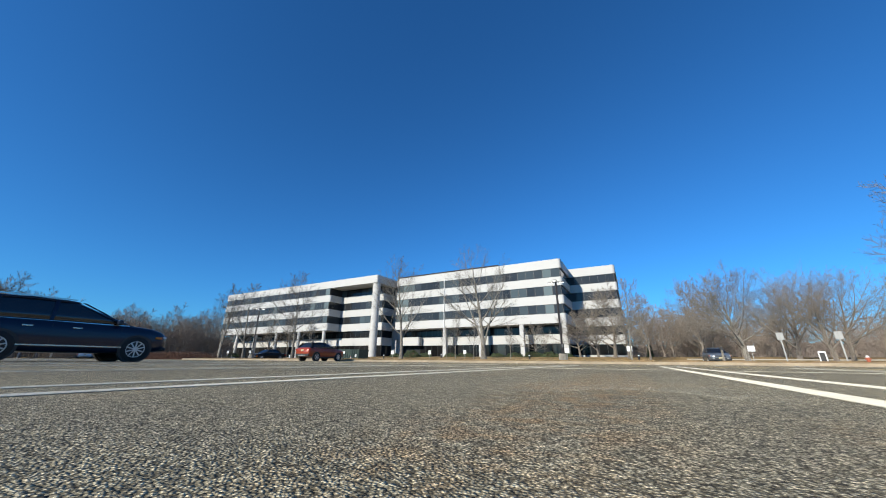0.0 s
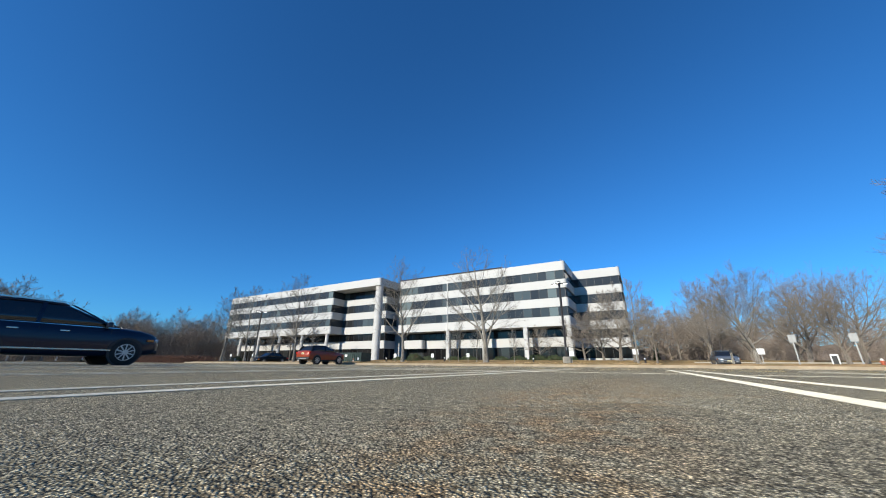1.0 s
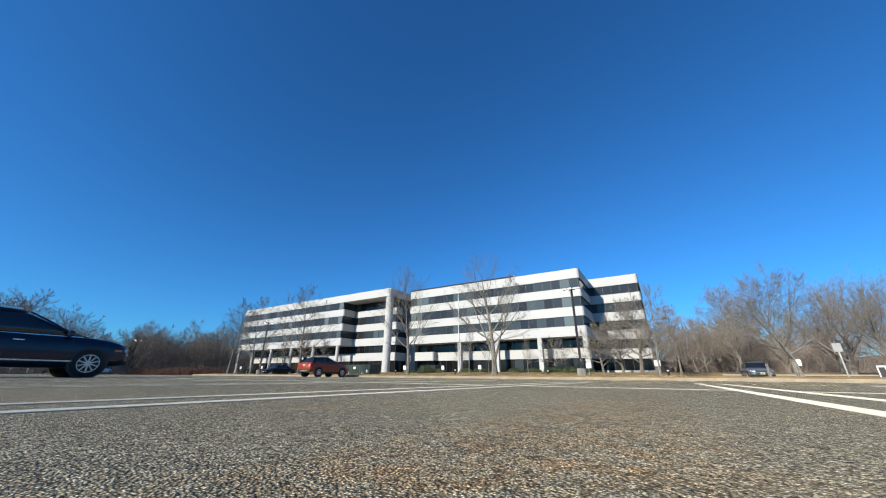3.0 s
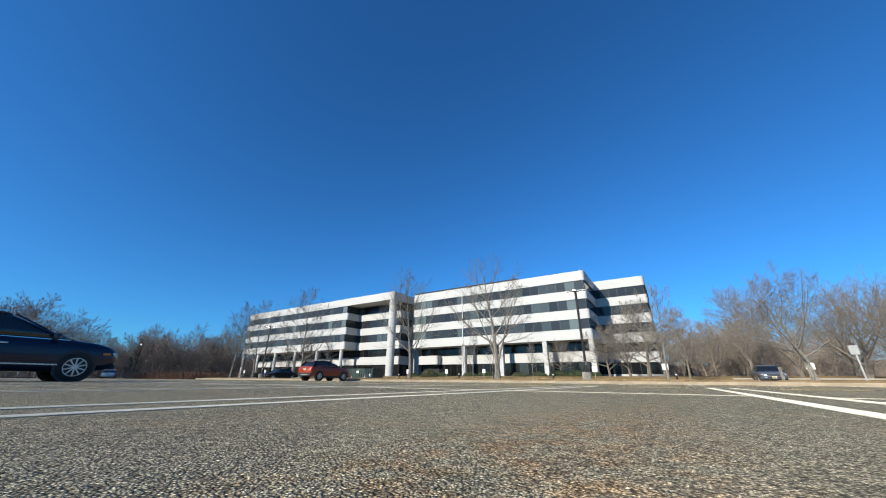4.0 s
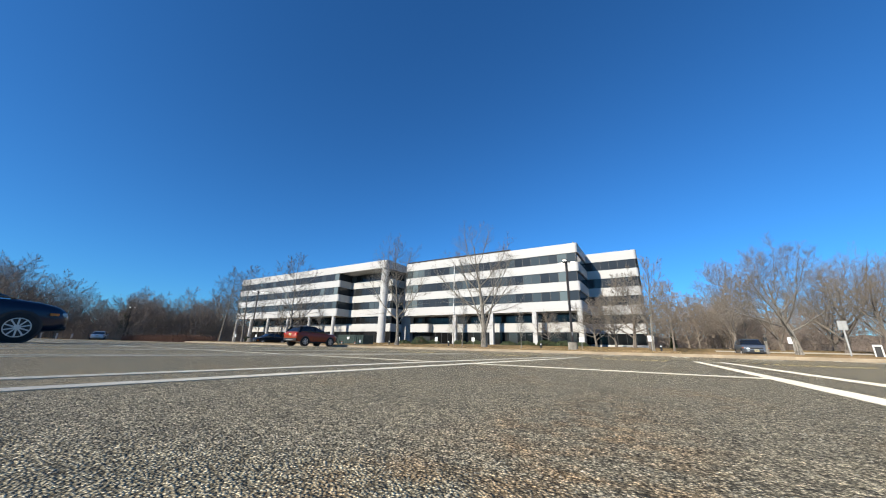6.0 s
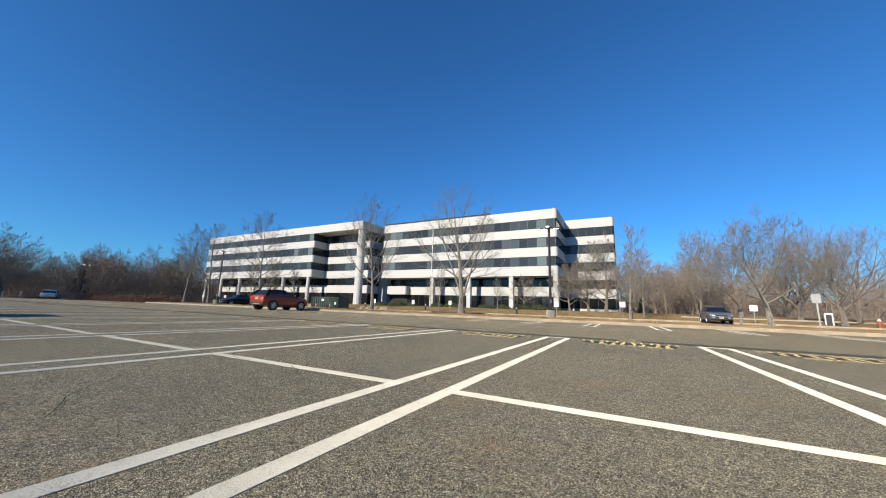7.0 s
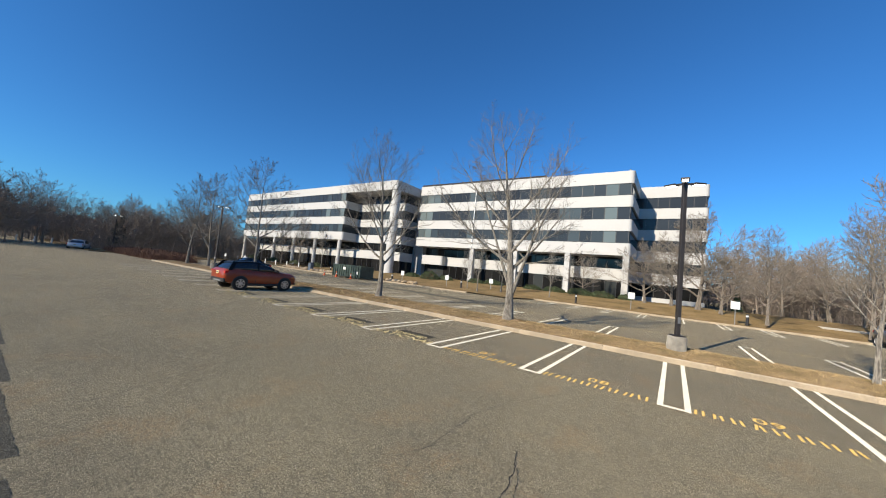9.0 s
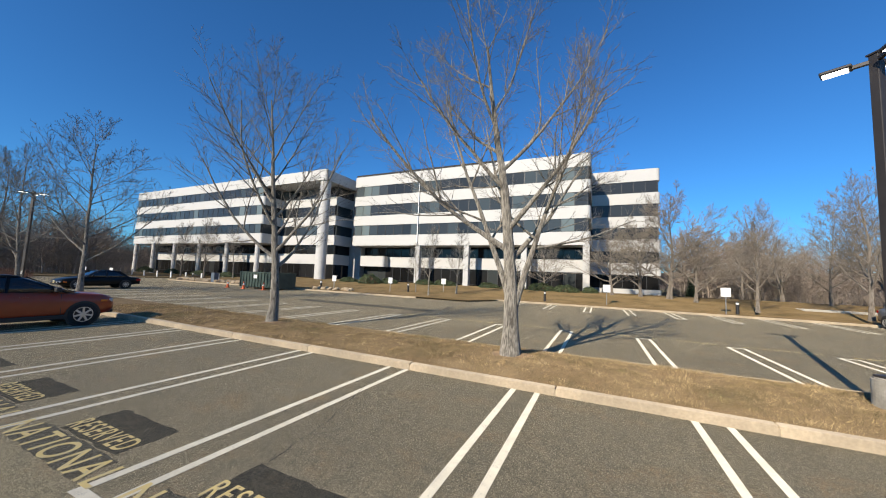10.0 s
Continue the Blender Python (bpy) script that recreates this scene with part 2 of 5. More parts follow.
RED_PAINT = car_paint("orange_red_metallic", (0.3, 0.045, 0.013), 0.5, 0.1, 0.4)
BLUE_PAINT = car_paint("dark_blue_metallic", (0.005, 0.01, 0.03), 0.4, 0.1, 0.35)
GREY_PAINT = car_paint("grey_metallic", (0.13, 0.15, 0.18))
BLACK_PAINT = car_paint("black_metallic", (0.008, 0.008, 0.008), 0.12, 0.0, 0.15)
SILVER_PAINT = car_paint("silver_metallic", (0.5, 0.54, 0.58))
ORANGE_PLASTIC = plain("hydrant_paint", (0.55, 0.13, 0.06), 0.5, var=0.12)
CAR_GLASS = Mat("car_glass", 0.03, 0, 0.8).color((0.012, 0.014, 0.017)).m
LED = Mat("lamp_led", 0.4)
LED.color((0.9, 0.9, 0.88))
LED.b.inputs["Emission Color"].default_value = (1.0, 0.96, 0.88, 1)
LED.b.inputs["Emission Strength"].default_value = 2.5
LED = LED.m


# ---------------------------------------------------------------- mesh helpers
def mesh_ob(name, verts, faces, mat, parent=None, smooth=False):
    me = bpy.data.meshes.new(name)
    me.from_pydata(verts, [], faces)
    if mat:
        me.materials.append(mat)
    if smooth:
        me.polygons.foreach_set("use_smooth", [True] * len(me.polygons))
    ob = new(name, me)
    ob.parent = parent
    return ob


def part(name, bm, mat, parent=None, label="", smooth=False):
    """Links a bmesh as one mesh object under a thing or a part."""
    me = bpy.data.meshes.new(name)
    bmesh.ops.recalc_face_normals(bm, faces=bm.faces)
    bm.to_mesh(me)
    bm.free()
    me.materials.append(mat)
    if smooth:
        me.polygons.foreach_set("use_smooth", [True] * len(me.polygons))
    ob = new(name, me)
    ob.parent = parent
    if label:
        ob["label"] = label
    return ob


def like(ob, m, parent=None):
    """Another object on the same mesh."""
    o = new(ob.name.split(".")[0], ob.data)
    o.parent = parent if parent is not None else ob.parent
    o.matrix_basis = m
    return o


def box(x0, x1, y0, y1, z0, z1, bevel=0.0, bm=None, upright=False, seg=2):
    """A box; bevelled on all edges, or on its upright ones alone."""
    bm = bm or bmesh.new()
    got = bmesh.ops.create_cube(bm, size=1.0, matrix=Matrix.LocRotScale(((x0 + x1) / 2, (y0 + y1) / 2, (z0 + z1) / 2), None, (x1 - x0, y1 - y0, z1 - z0)))
    if bevel:
        edges = {e for v in got["verts"] for e in v.link_edges}
        if upright:
            edges = {e for e in edges if abs(e.verts[0].co.z - e.verts[1].co.z) > 1e-6}
        bmesh.ops.bevel(bm, geom=list(edges), offset=bevel, segments=seg, affect="EDGES", profile=0.5)
    return bm


def cyl(p, q, r0, r1=None, n=12, bm=None):
    """A tapered round bar from p to q."""
    bm = bm or bmesh.new()
    p, q = Vector(p), Vector(q)
    m = Matrix.Translation((p + q) / 2) @ (q - p).to_track_quat("Z", "Y").to_matrix().to_4x4()
    bmesh.ops.create_cone(bm, cap_ends=True, segments=n, radius1=r0, radius2=r0 if r1 is None else r1, depth=(q - p).length, matrix=m)
    return bm


def empty(name, at=(0, 0, 0), turn=0.0):
    e = new(name)
    e.matrix_basis = pose(*at, 0, 0, turn)
    return e


# ---------------------------------------------------------------- the lot
W = 2.75  # bay width, the double lines stand at k * W
GAP, LINE = 0.215, 0.1
SPINE, N_END, F_END, F_KERB = -3.27, 2.58, 10.33, 15.28
B_KERB, B_END, C_END, C_KERB = 18.6, 23.85, 34.3, 39.6
LEFT_KERB = 35.4


def lawn_z(x, y):
    """The lawn climbs gently from the kerb to the building."""
    edge = C_KERB if x > -17 else LEFT_KERB
    f = min(max((y - edge - 0.5) / (52 - edge), 0), 1)
    return 0.13 + 0.77 * f * f * (3 - 2 * f)


side = 2600.0
ground = mesh_ob("ground", [(-side, -side, -0.06), (side, -side, -0.06), (side, side, -0.06), (-side, side, -0.06)], [(0, 1, 2, 3)], FIELD)
tagged(ground, "brown winter ground reaching to the horizon", "ground", kind="structure")

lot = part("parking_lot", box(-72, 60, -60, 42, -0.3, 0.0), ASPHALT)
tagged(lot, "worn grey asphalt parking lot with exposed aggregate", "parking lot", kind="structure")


def hairpin(y_open, y_shut):
    """Two parallel lines joined at their shut end."""
    s = 1 if y_shut > y_open else -1
    bm = bmesh.new()
    for c in (-GAP, GAP):
        box(c - LINE / 2, c + LINE / 2, min(y_open, y_shut), max(y_open, y_shut), 0, 0.0024, bm=bm)
    box(-GAP + LINE / 2, GAP - LINE / 2, min(y_shut - s * LINE, y_shut), max(y_shut - s * LINE, y_shut), 0, 0.0024, bm=bm)
    return bm


def rows_of(name, bm, ks, label, group):
    first = None
    for k in ks:
        if first is None:
            first = part(name, bm, WHITE_PAINT)
            first.matrix_basis = pose(k * W, 0, 0.001)
            ob = first
        else:
            ob = like(first, pose(k * W, 0, 0.001))
        tagged(ob, label, "road marking", group, "structure")


rows_of("bay_line", hairpin(SPINE - 9.0, N_END), range(-18, 9), "worn white double bay line on asphalt", "bay lines of the near rows")
rows_of("bay_line", hairpin(F_KERB, F_END), range(-15, 9), "white double bay line ending at a kerb", "bay lines before the planted strip")
rows_of("bay_line", hairpin(B_KERB, B_END), range(-15, 9), "white double bay line behind the planted strip", "bay lines behind the planted strip")
rows_of("bay_line", hairpin(C_KERB, C_END), [k + 0.17 for k in range(-5, 9)], "white double bay line by the lawn kerb", "bay lines by the lawn")
spine_first = None
for k in range(-18, 8):
    if spine_first is None:
        spine_first = part("bay_front_line", box(GAP + LINE / 2, W - GAP - LINE / 2, SPINE - 0.05, SPINE + 0.05, 0, 0.0024), WHITE_PAINT)
        spine_first.matrix_basis = pose(k * W, 0, 0.001)
        ob = spine_first
    else:
        ob = like(spine_first, pose(k * W, 0, 0.001))
    tagged(ob, "white line across the head of a bay", "road marking", "bay head lines", "structure")


def ribbon(name, pts, width, mat, z, label, seed=0):
    """A thin wandering strip on the asphalt."""
    rnd = random.Random(seed)
    fine = []
    for (a, b) in zip(pts, pts[1:]):
        n = max(2, int(math.dist(a, b) / 0.09))
        for i in range(n):
            f = i / n
            fine.append((a[0] + (b[0] - a[0]) * f, a[1] + (b[1] - a[1]) * f))
    fine.append(pts[-1])
    vs, fs = [], []
    wob = Vector((0, 0))
    for i, p in enumerate(fine):
        wob = wob * 0.8 + Vector((rnd.gauss(0, 0.015), rnd.gauss(0, 0.015)))
        q, r = fine[max(0, i - 1)], fine[min(len(fine) - 1, i + 1)]
        d = Vector((r[0] - q[0], r[1] - q[1])).normalized()
        w = width * rnd.uniform(0.25, 1.0) / 2
        vs += [(p[0] + wob.x - d.y * w, p[1] + wob.y + d.x * w, z), (p[0] + wob.x + d.y * w, p[1] + wob.y - d.x * w, z)]
        if i:
            fs.append((2 * i - 2, 2 * i - 1, 2 * i + 1, 2 * i))
    ob = mesh_ob(name, vs, fs, mat)
    return tagged(ob, label, "crack", "asphalt cracks", "structure")


for i, pts in enumerate([
    [(-8.83, 3.33), (-8.82, 3.95), (-9.18, 4.66), (-9.53, 5.29), (-9.7, 6.5), (-9.4, 8.3), (-9.9, 10.0)],
    [(-5.28, 5.57), (-5.12, 6.09), (-5.17, 6.56), (-5.21, 7.16), (-5.01, 8.03), (-4.45, 9.42)],
    [(-4.4, 6.74), (-4.17, 6.3), (-4.01, 5.88), (-3.8, 5.2)],
    [(-4.29, 6.64), (-3.92, 4.98), (-3.59, 4.36), (-3.43, 3.43)],
    [(-2.93, -3.27), (-2.53, -3.25), (-2.28, -3.23), (-2.01, -3.29), (-1.74, -3.27), (-1.52, -3.31), (-1.34, -3.38), (-1.15, -3.49), (-0.9, -3.6)],
    [(-1.32, -3.26), (-0.94, -3.48)],
    [(-1.05, -4.76), (-1.42, -4.59), (-1.9, -4.2)],
    [(-11.5, 5.0), (-12.3, 7.4), (-14.0, 8.8)],
    [(-10.0, 10.9), (-10.21, 11.64), (-10.27, 12.05), (-10.42, 12.53), (-10.52, 12.92), (-10.79, 13.77), (-11.1, 14.9)],
    [(-4.9, 0.7), (-4.51, 0.59), (-4.23, 0.59), (-4.05, 0.55), (-3.87, 0.47), (-3.4, 0.5)],
    [(-2.3, -1.2), (-1.4, -0.6), (0.6, -0.9), (1.5, -1.6)],
    [(1.0, 4.0), (2.4, 5.6), (3.4, 8.5)],
    [(-16, 4.2), (-19, 6.1), (-23, 6.6), (-27, 8.1)],
]):
    ribbon("asphalt_crack", pts, 0.012 if pts[0][1] > 3 else 0.008, CRACK, 0.0052, "dark jagged crack in the asphalt", i)


def blotch(name, x0, x1, y0, y1, mat, z, label, ragged=0.06, seed=1):
    """A flat patch with ragged edges."""
    rnd = random.Random(seed)
    pts = []
    nx, ny = max(2, int((x1 - x0) / 0.11)), max(2, int((y1 - y0) / 0.11))
    for i in range(nx):
        pts.append((x0 + (x1 - x0) * i / nx, y0))
    for i in range(ny):
        pts.append((x1, y0 + (y1 - y0) * i / ny))
    for i in range(nx):
        pts.append((x1 - (x1 - x0) * i / nx, y1))
    for i in range(ny):
        pts.append((x0, y1 - (y1 - y0) * i / ny))
    vs = [(p[0] + rnd.uniform(-ragged, ragged), p[1] + rnd.uniform(-ragged, ragged), z) for p in pts]
    ob = mesh_ob(name, vs, [tuple(range(len(vs)))], mat)
    return tagged(ob, label, "asphalt patch", "asphalt patches", "structure")


for i, (x0, x1, y0, y1) in enumerate([(-62, -17.9, 2.5, 3.2), (-17.3, -12.6, 2.68, 3.26), (-12.3, -10.2, 2.6, 3.2), (-9.9, -7.7, 2.64, 3.12), (-7.3, -6.55, 2.7, 3.05), (-6.3, -5.3, 2.66, 3.1), (-5.1, 1.2, 2.62, 3.13), (1.6, 9.0, 2.64, 3.15), (9.3, 22, 2.64, 3.2), (-26.5, -15.9, 26.0, 27.3)]):
    blotch("asphalt_patch", x0, x1, y0, y1, PATCH, 0.0028, "dark patched strip of newer asphalt along the bays", 0.011, i)


# ---- planted strips with their kerbs
def strip(name, x0, x1, y0, y1, z=0.12, mat=DRY_GRASS):
    """A low mound of grass between kerbs."""
    nx, ny = max(4, int((x1 - x0) / 0.2)), 15
    vs, fs = [], []
    for i in range(nx + 1):
        for j in range(ny + 1):
            x, y = x0 + (x1 - x0) * i / nx, y0 + (y1 - y0) * j / ny
            f = math.sin(math.pi * j / ny)
            g = min(1, 4 * min(i, nx - i) / nx * nx / 8)
            vs.append((x, y, z + f * g * 0.12 + 0.05 * f * noise.noise((x * 0.9, y * 0.9, 3)) + 0.03 * f * noise.noise((x * 3.1, y * 3.1, 7))))
    for i in range(nx):
        for j in range(ny):
            a = i * (ny + 1) + j
            fs.append((a, a + ny + 1, a + ny + 2, a + 1))
    ob = mesh_ob(name, vs, fs, mat, smooth=True)
    return tagged(ob, "mounded strip of dry yellow winter grass", "grass strip", kind="structure")


def kerb_run(x0, x1, y0, y1, label, top=0.145):
    """Kerb stones laid end to end along x; each stone is a piece."""
    base = part("kerb", box(x0, x1, y0 + 0.01, y1 - 0.01, -0.05, top - 0.045), KERB)
    tagged(base, label, "kerb", kind="structure")
    n = max(1, round((x1 - x0) / 3.0))
    step = (x1 - x0) / n
    first = None
    for i in range(n):
        if first is None:
            first = part("kerb_stone", box(0.008, step - 0.008, y0, y1, -0.05, top, 0.02), KERB, base)
            first.matrix_basis = pose(x0, 0, 0)
        else:
            like(first, pose(x0 + i * step, 0, 0.004 * math.sin(i * 2.1)), base)
    return base


KW = 0.17
for x0, x1 in ((-52.5, 46.0),):
    strip("grass_strip", x0 + KW, x1 - KW, F_KERB + KW, B_KERB - KW)
    kerb_run(x0, x1, F_KERB, F_KERB + KW, "tan stone kerb along the planted strip")
    kerb_run(x0, x1, B_KERB - KW, B_KERB, "tan stone kerb on the far side of the planted strip", 0.105)
    for xe in (x0, x1):
        e = part("kerb", box(xe - (0 if xe == x0 else KW), xe + (KW if xe == x0 else 0), F_KERB + KW, B_KERB - KW, -0.05, 0.145, 0.02), KERB)
        tagged(e, "tan stone kerb closing the end of the planted strip", "kerb", kind="structure")

# far kerbs and the lawn
kerb_run(-17.0, 60.0, C_KERB, C_KERB + KW, "tan stone kerb along the lawn")
kerb_run(-62.0, -22.0, LEFT_KERB, LEFT_KERB + KW, "tan stone kerb in front of the building entrance")


def lawn_mesh():
    xs = [-62 + i * 1.5 for i in range(82)]
    ys = [35.6 + j * 0.9 for j in range(24)]
    vs, fs, at = [], [], {}
    for i, x in enumerate(xs):
        for j, y in enumerate(ys):
            edge = (C_KERB if x > -16.5 else LEFT_KERB if x < -22 else 34.2) + 0.2
            yy = max(y, edge)
            at[i, j] = len(vs)
            vs.append((x, yy, lawn_z(x, yy) + 0.03 * noise.noise((x * 0.5, yy * 0.5, 1)) * min(1, (yy - edge))))
    for i in range(len(xs) - 1):
        for j in range(len(ys) - 1):
            q = (at[i, j], at[i + 1, j], at[i + 1, j + 1], at[i, j + 1])
            if len({vs[k][:2] for k in q}) > 2:
                fs.append(q)
    ob = mesh_ob("lawn", vs, fs, LAWN, smooth=True)
    return tagged(ob, "dormant brown lawn rising to the building", "lawn", kind="structure")


lawn_mesh()
# right-hand and left-hand verges beyond the lot
for x0, x1, y0, y1 in ((60, 130, -60, 110), (-150, -72.2, 13.2, 110), (-150, -72.2, -60, 3.8), (-62, 60, 56.5, 110)):
    v = part("verge", box(x0, x1, y0, y1, -0.3, 0.11), LAWN)
    tagged(v, "brown winter verge beside the lot", "verge", kind="structure")
road = part("road", box(-150, -72.0, 3.82, 13.18, -0.3, -0.002), ASPHALT)
tagged(road, "grey asphalt drive leading off past the woods", "road", kind="structure")
# far tree line closing the horizon
def backdrop():
    r = 330.0
    vs, fs = [], []
    n = 720
    for i in range(n):
        a = 2 * math.pi * i / n
        h = 13 + 4 * noise.noise((math.cos(a) * 6, math.sin(a) * 6, 0)) + 2.5 * noise.noise((math.cos(a) * 40, math.sin(a) * 40, 5)) + 1.2 * noise.noise((math.cos(a) * 160, math.sin(a) * 160, 9))
        vs += [(r * math.cos(a), r * math.sin(a), -1.0), (r * math.cos(a), r * math.sin(a), h)]
        j = (i + 1) % n
        fs.append((2 * i, 2 * j, 2 * j + 1, 2 * i + 1))
    ob = mesh_ob("backdrop", vs, fs, plain("far_woods", (0.12, 0.09, 0.075), 0.95, var=0.4, scale=0.12), smooth=True)
    return tagged(ob, "distant line of bare brown woods", "backdrop", kind="structure")


backdrop()
path_r = part("pavement", box(8.0, 58, 46.0, 47.4, 0.1, 0.62), PAVE)
tagged(path_r, "pale concrete footpath across the lawn", "footpath", kind="structure")

# ---------------------------------------------------------------- office building
BZ = 0.85
TOP = 19.1
BANDS = [(17.3, TOP), (13.9, 15.55), (10.4, 12.07), (6.9, 8.65)]
GLASS = [(15.55, 17.3), (12.07, 13.9), (8.65, 10.4)]

building = empty("office_building", (0, 0, BZ))
tagged(building, "five-storey white office building with dark ribbon windows", "building")
BI = Matrix.Translation((0, 0, -BZ))


def bpart(name, bm, mat, label="", parent=None):
    bm.transform(BI)
    return part(name, bm, mat, parent or building, label)


def glazing(x0, x1, y, z0, z1, pitch=1.62, glass=OFFICE_GLASS):
    """A ribbon of panes between mullions, facing -y."""
    band = bpart("window_band", box(x0, x1, y + 0.10, y + 0.35, z0, z1), MULLION, "dark bronze window frame")
    n = max(1, round((x1 - x0) / pitch))
    step = (x1 - x0) / n
    bar = None
    for i in range(n + 1):
        xc = min(max(x0 + i * step, x0 + 0.05), x1 - 0.05)
        if bar is None:
            bar = bpart("mullion", box(-0.035, 0.035, y + 0.02, y + 0.099, z0 + 0.001, z1 - 0.001), MULLION, "", band)
            bar.matrix_basis = pose(xc, 0, 0)
        else:
            like(bar, pose(xc, 0, 0), band)
    first = None
    for i in range(n):
        if first is None:
            b = box(0.04, step - 0.04, y + 0.06, y + 0.098, z0 + 0.07, z1 - 0.06)
            first = bpart("pane", b, glass, "", band)
            first.matrix_basis = pose(x0, 0, 0)
        else:
            like(first, pose(x0 + i * step, 0, 0), band)
    return band


def block(name, x0, x1, y0, y1, bands, glass, low, label):
    """White bands round a core, with ribbon windows between them."""
    for z0, z1 in bands:
        bpart("white_band", box(x0, x1, y0, y1, z0, z1, 0.45, upright=True, seg=4), PANEL)
    for z0, z1 in glass:
        bpart("glass_core", box(x0 + 0.2, x1 - 0.2, y0 + 0.36, y1 - 0.2, z0, z1), OFFICE_GLASS, "dark tinted end glazing")
        glazing(x0 + 0.45, x1 - 0.3, y0 + 0.02, z0, z1)


# left wing up to the open corner
block("left_wing", -107.8, -62.6, 49.4, 70.0, BANDS[1:], GLASS, None, "")
bpart("roof_band", box(-107.8, -47.9, 49.4, 70.0, 17.3, TOP, 0.45, upright=True, seg=4), PANEL)
# open corner behind the big column
for z0, z1 in BANDS[1:]:
    bpart("white_band", box(-63.0, -48.8, 53.4, 69.0, z0 - 0.05, z1 - 0.05, 0.3, upright=True), PANEL)
for z0, z1 in GLASS:
    bpart("glass_core", box(-62.9, -49.0, 53.8, 69.0, z0 - 0.04, z1 - 0.06), OFFICE_GLASS)
    glazing(-62.8, -49.3, 53.42, z0 - 0.04, z1 - 0.06)
bpart("corner_column", cyl((-48.9, 50.5, 0.3), (-48.9, 50.5, 17.4), 0.88, n=28), COLUMN, "tall round white corner column")
# middle wing and end wing
block("middle_wing", -46.7, -8.0, 55.2, 74.0, BANDS, GLASS, None, "")
block("end_wing", -9.0, 0.95, 64.6, 82.0, BANDS, GLASS, None, "")
bpart("link_wall", box(-49.3, -46.6, 57.8, 70.0, 0.2, 18.9), PANEL_SHADED, "grey shaded link wall")
# storeys set back behind columns
for x0, x1, y, cols in ((-107.2, -49.2, 53.8, [-107.0, -99.3, -90.7, -81.7, -72.8, -63.9]), (-46.5, -8.4, 58.9, [-33.35, -25.0, -16.45, -8.5])):
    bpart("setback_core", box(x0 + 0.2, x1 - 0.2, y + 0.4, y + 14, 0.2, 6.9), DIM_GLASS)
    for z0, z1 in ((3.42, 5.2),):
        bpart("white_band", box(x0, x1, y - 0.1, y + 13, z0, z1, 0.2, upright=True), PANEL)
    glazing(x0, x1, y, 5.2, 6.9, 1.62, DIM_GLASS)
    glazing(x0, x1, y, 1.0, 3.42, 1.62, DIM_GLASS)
    for xc in cols:
        wide = y > 55
        bm = box(xc - 0.42, xc + 0.42, y - 3.6, y - 2.8, 0.3, 6.9, 0.08) if wide else cyl((xc, y - 3.9, 0.3), (xc, y - 3.9, 6.9), 0.42, n=20)
        bpart("column", bm, COLUMN, "white column carrying the upper storeys")
for z0, z1 in ((3.42, 5.2), (0.5, 1.4)):
    bpart("white_band", box(-8.8, 0.95, 64.5, 81.0, z0, z1, 0.3, upright=True), PANEL)
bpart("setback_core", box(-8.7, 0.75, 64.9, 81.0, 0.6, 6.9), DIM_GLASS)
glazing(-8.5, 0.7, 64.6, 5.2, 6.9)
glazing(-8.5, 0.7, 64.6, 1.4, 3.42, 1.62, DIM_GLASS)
bpart("white_return", box(-46.4, -41.0, 57.2, 58.9, 3.4, 5.25, 0.5, upright=True, seg=4), PANEL)
for x0, x1, y0, y1, h in ((-46.4, -20.6, 57.3, 72, 0.55), (-107, -49, 51.4, 68, 0.25)):
    bpart("roof_screen", box(x0, x1, y0, y1, TOP - 0.07, TOP + h), ROOF, "dark roof screen set back from the parapet")
bpart("coping", box(-46.3, -20.6, 55.22, 55.7, TOP, TOP + 0.33), ROOF, "dark coping along the parapet")
bpart("roof_light", cyl((-8.7, 56.0, TOP - 0.07), (-8.7, 56.0, TOP + 0.4), 0.12), STEEL)
bpart("down_pipe", box(-33.4, -33.28, 55.02, 55.14, 6.9, 17.5), SIGN_WHITE, "thin white vertical strip")


# ---------------------------------------------------------------- bare trees
def unit(v):
    return v / (np.linalg.norm(v) + 1e-9)


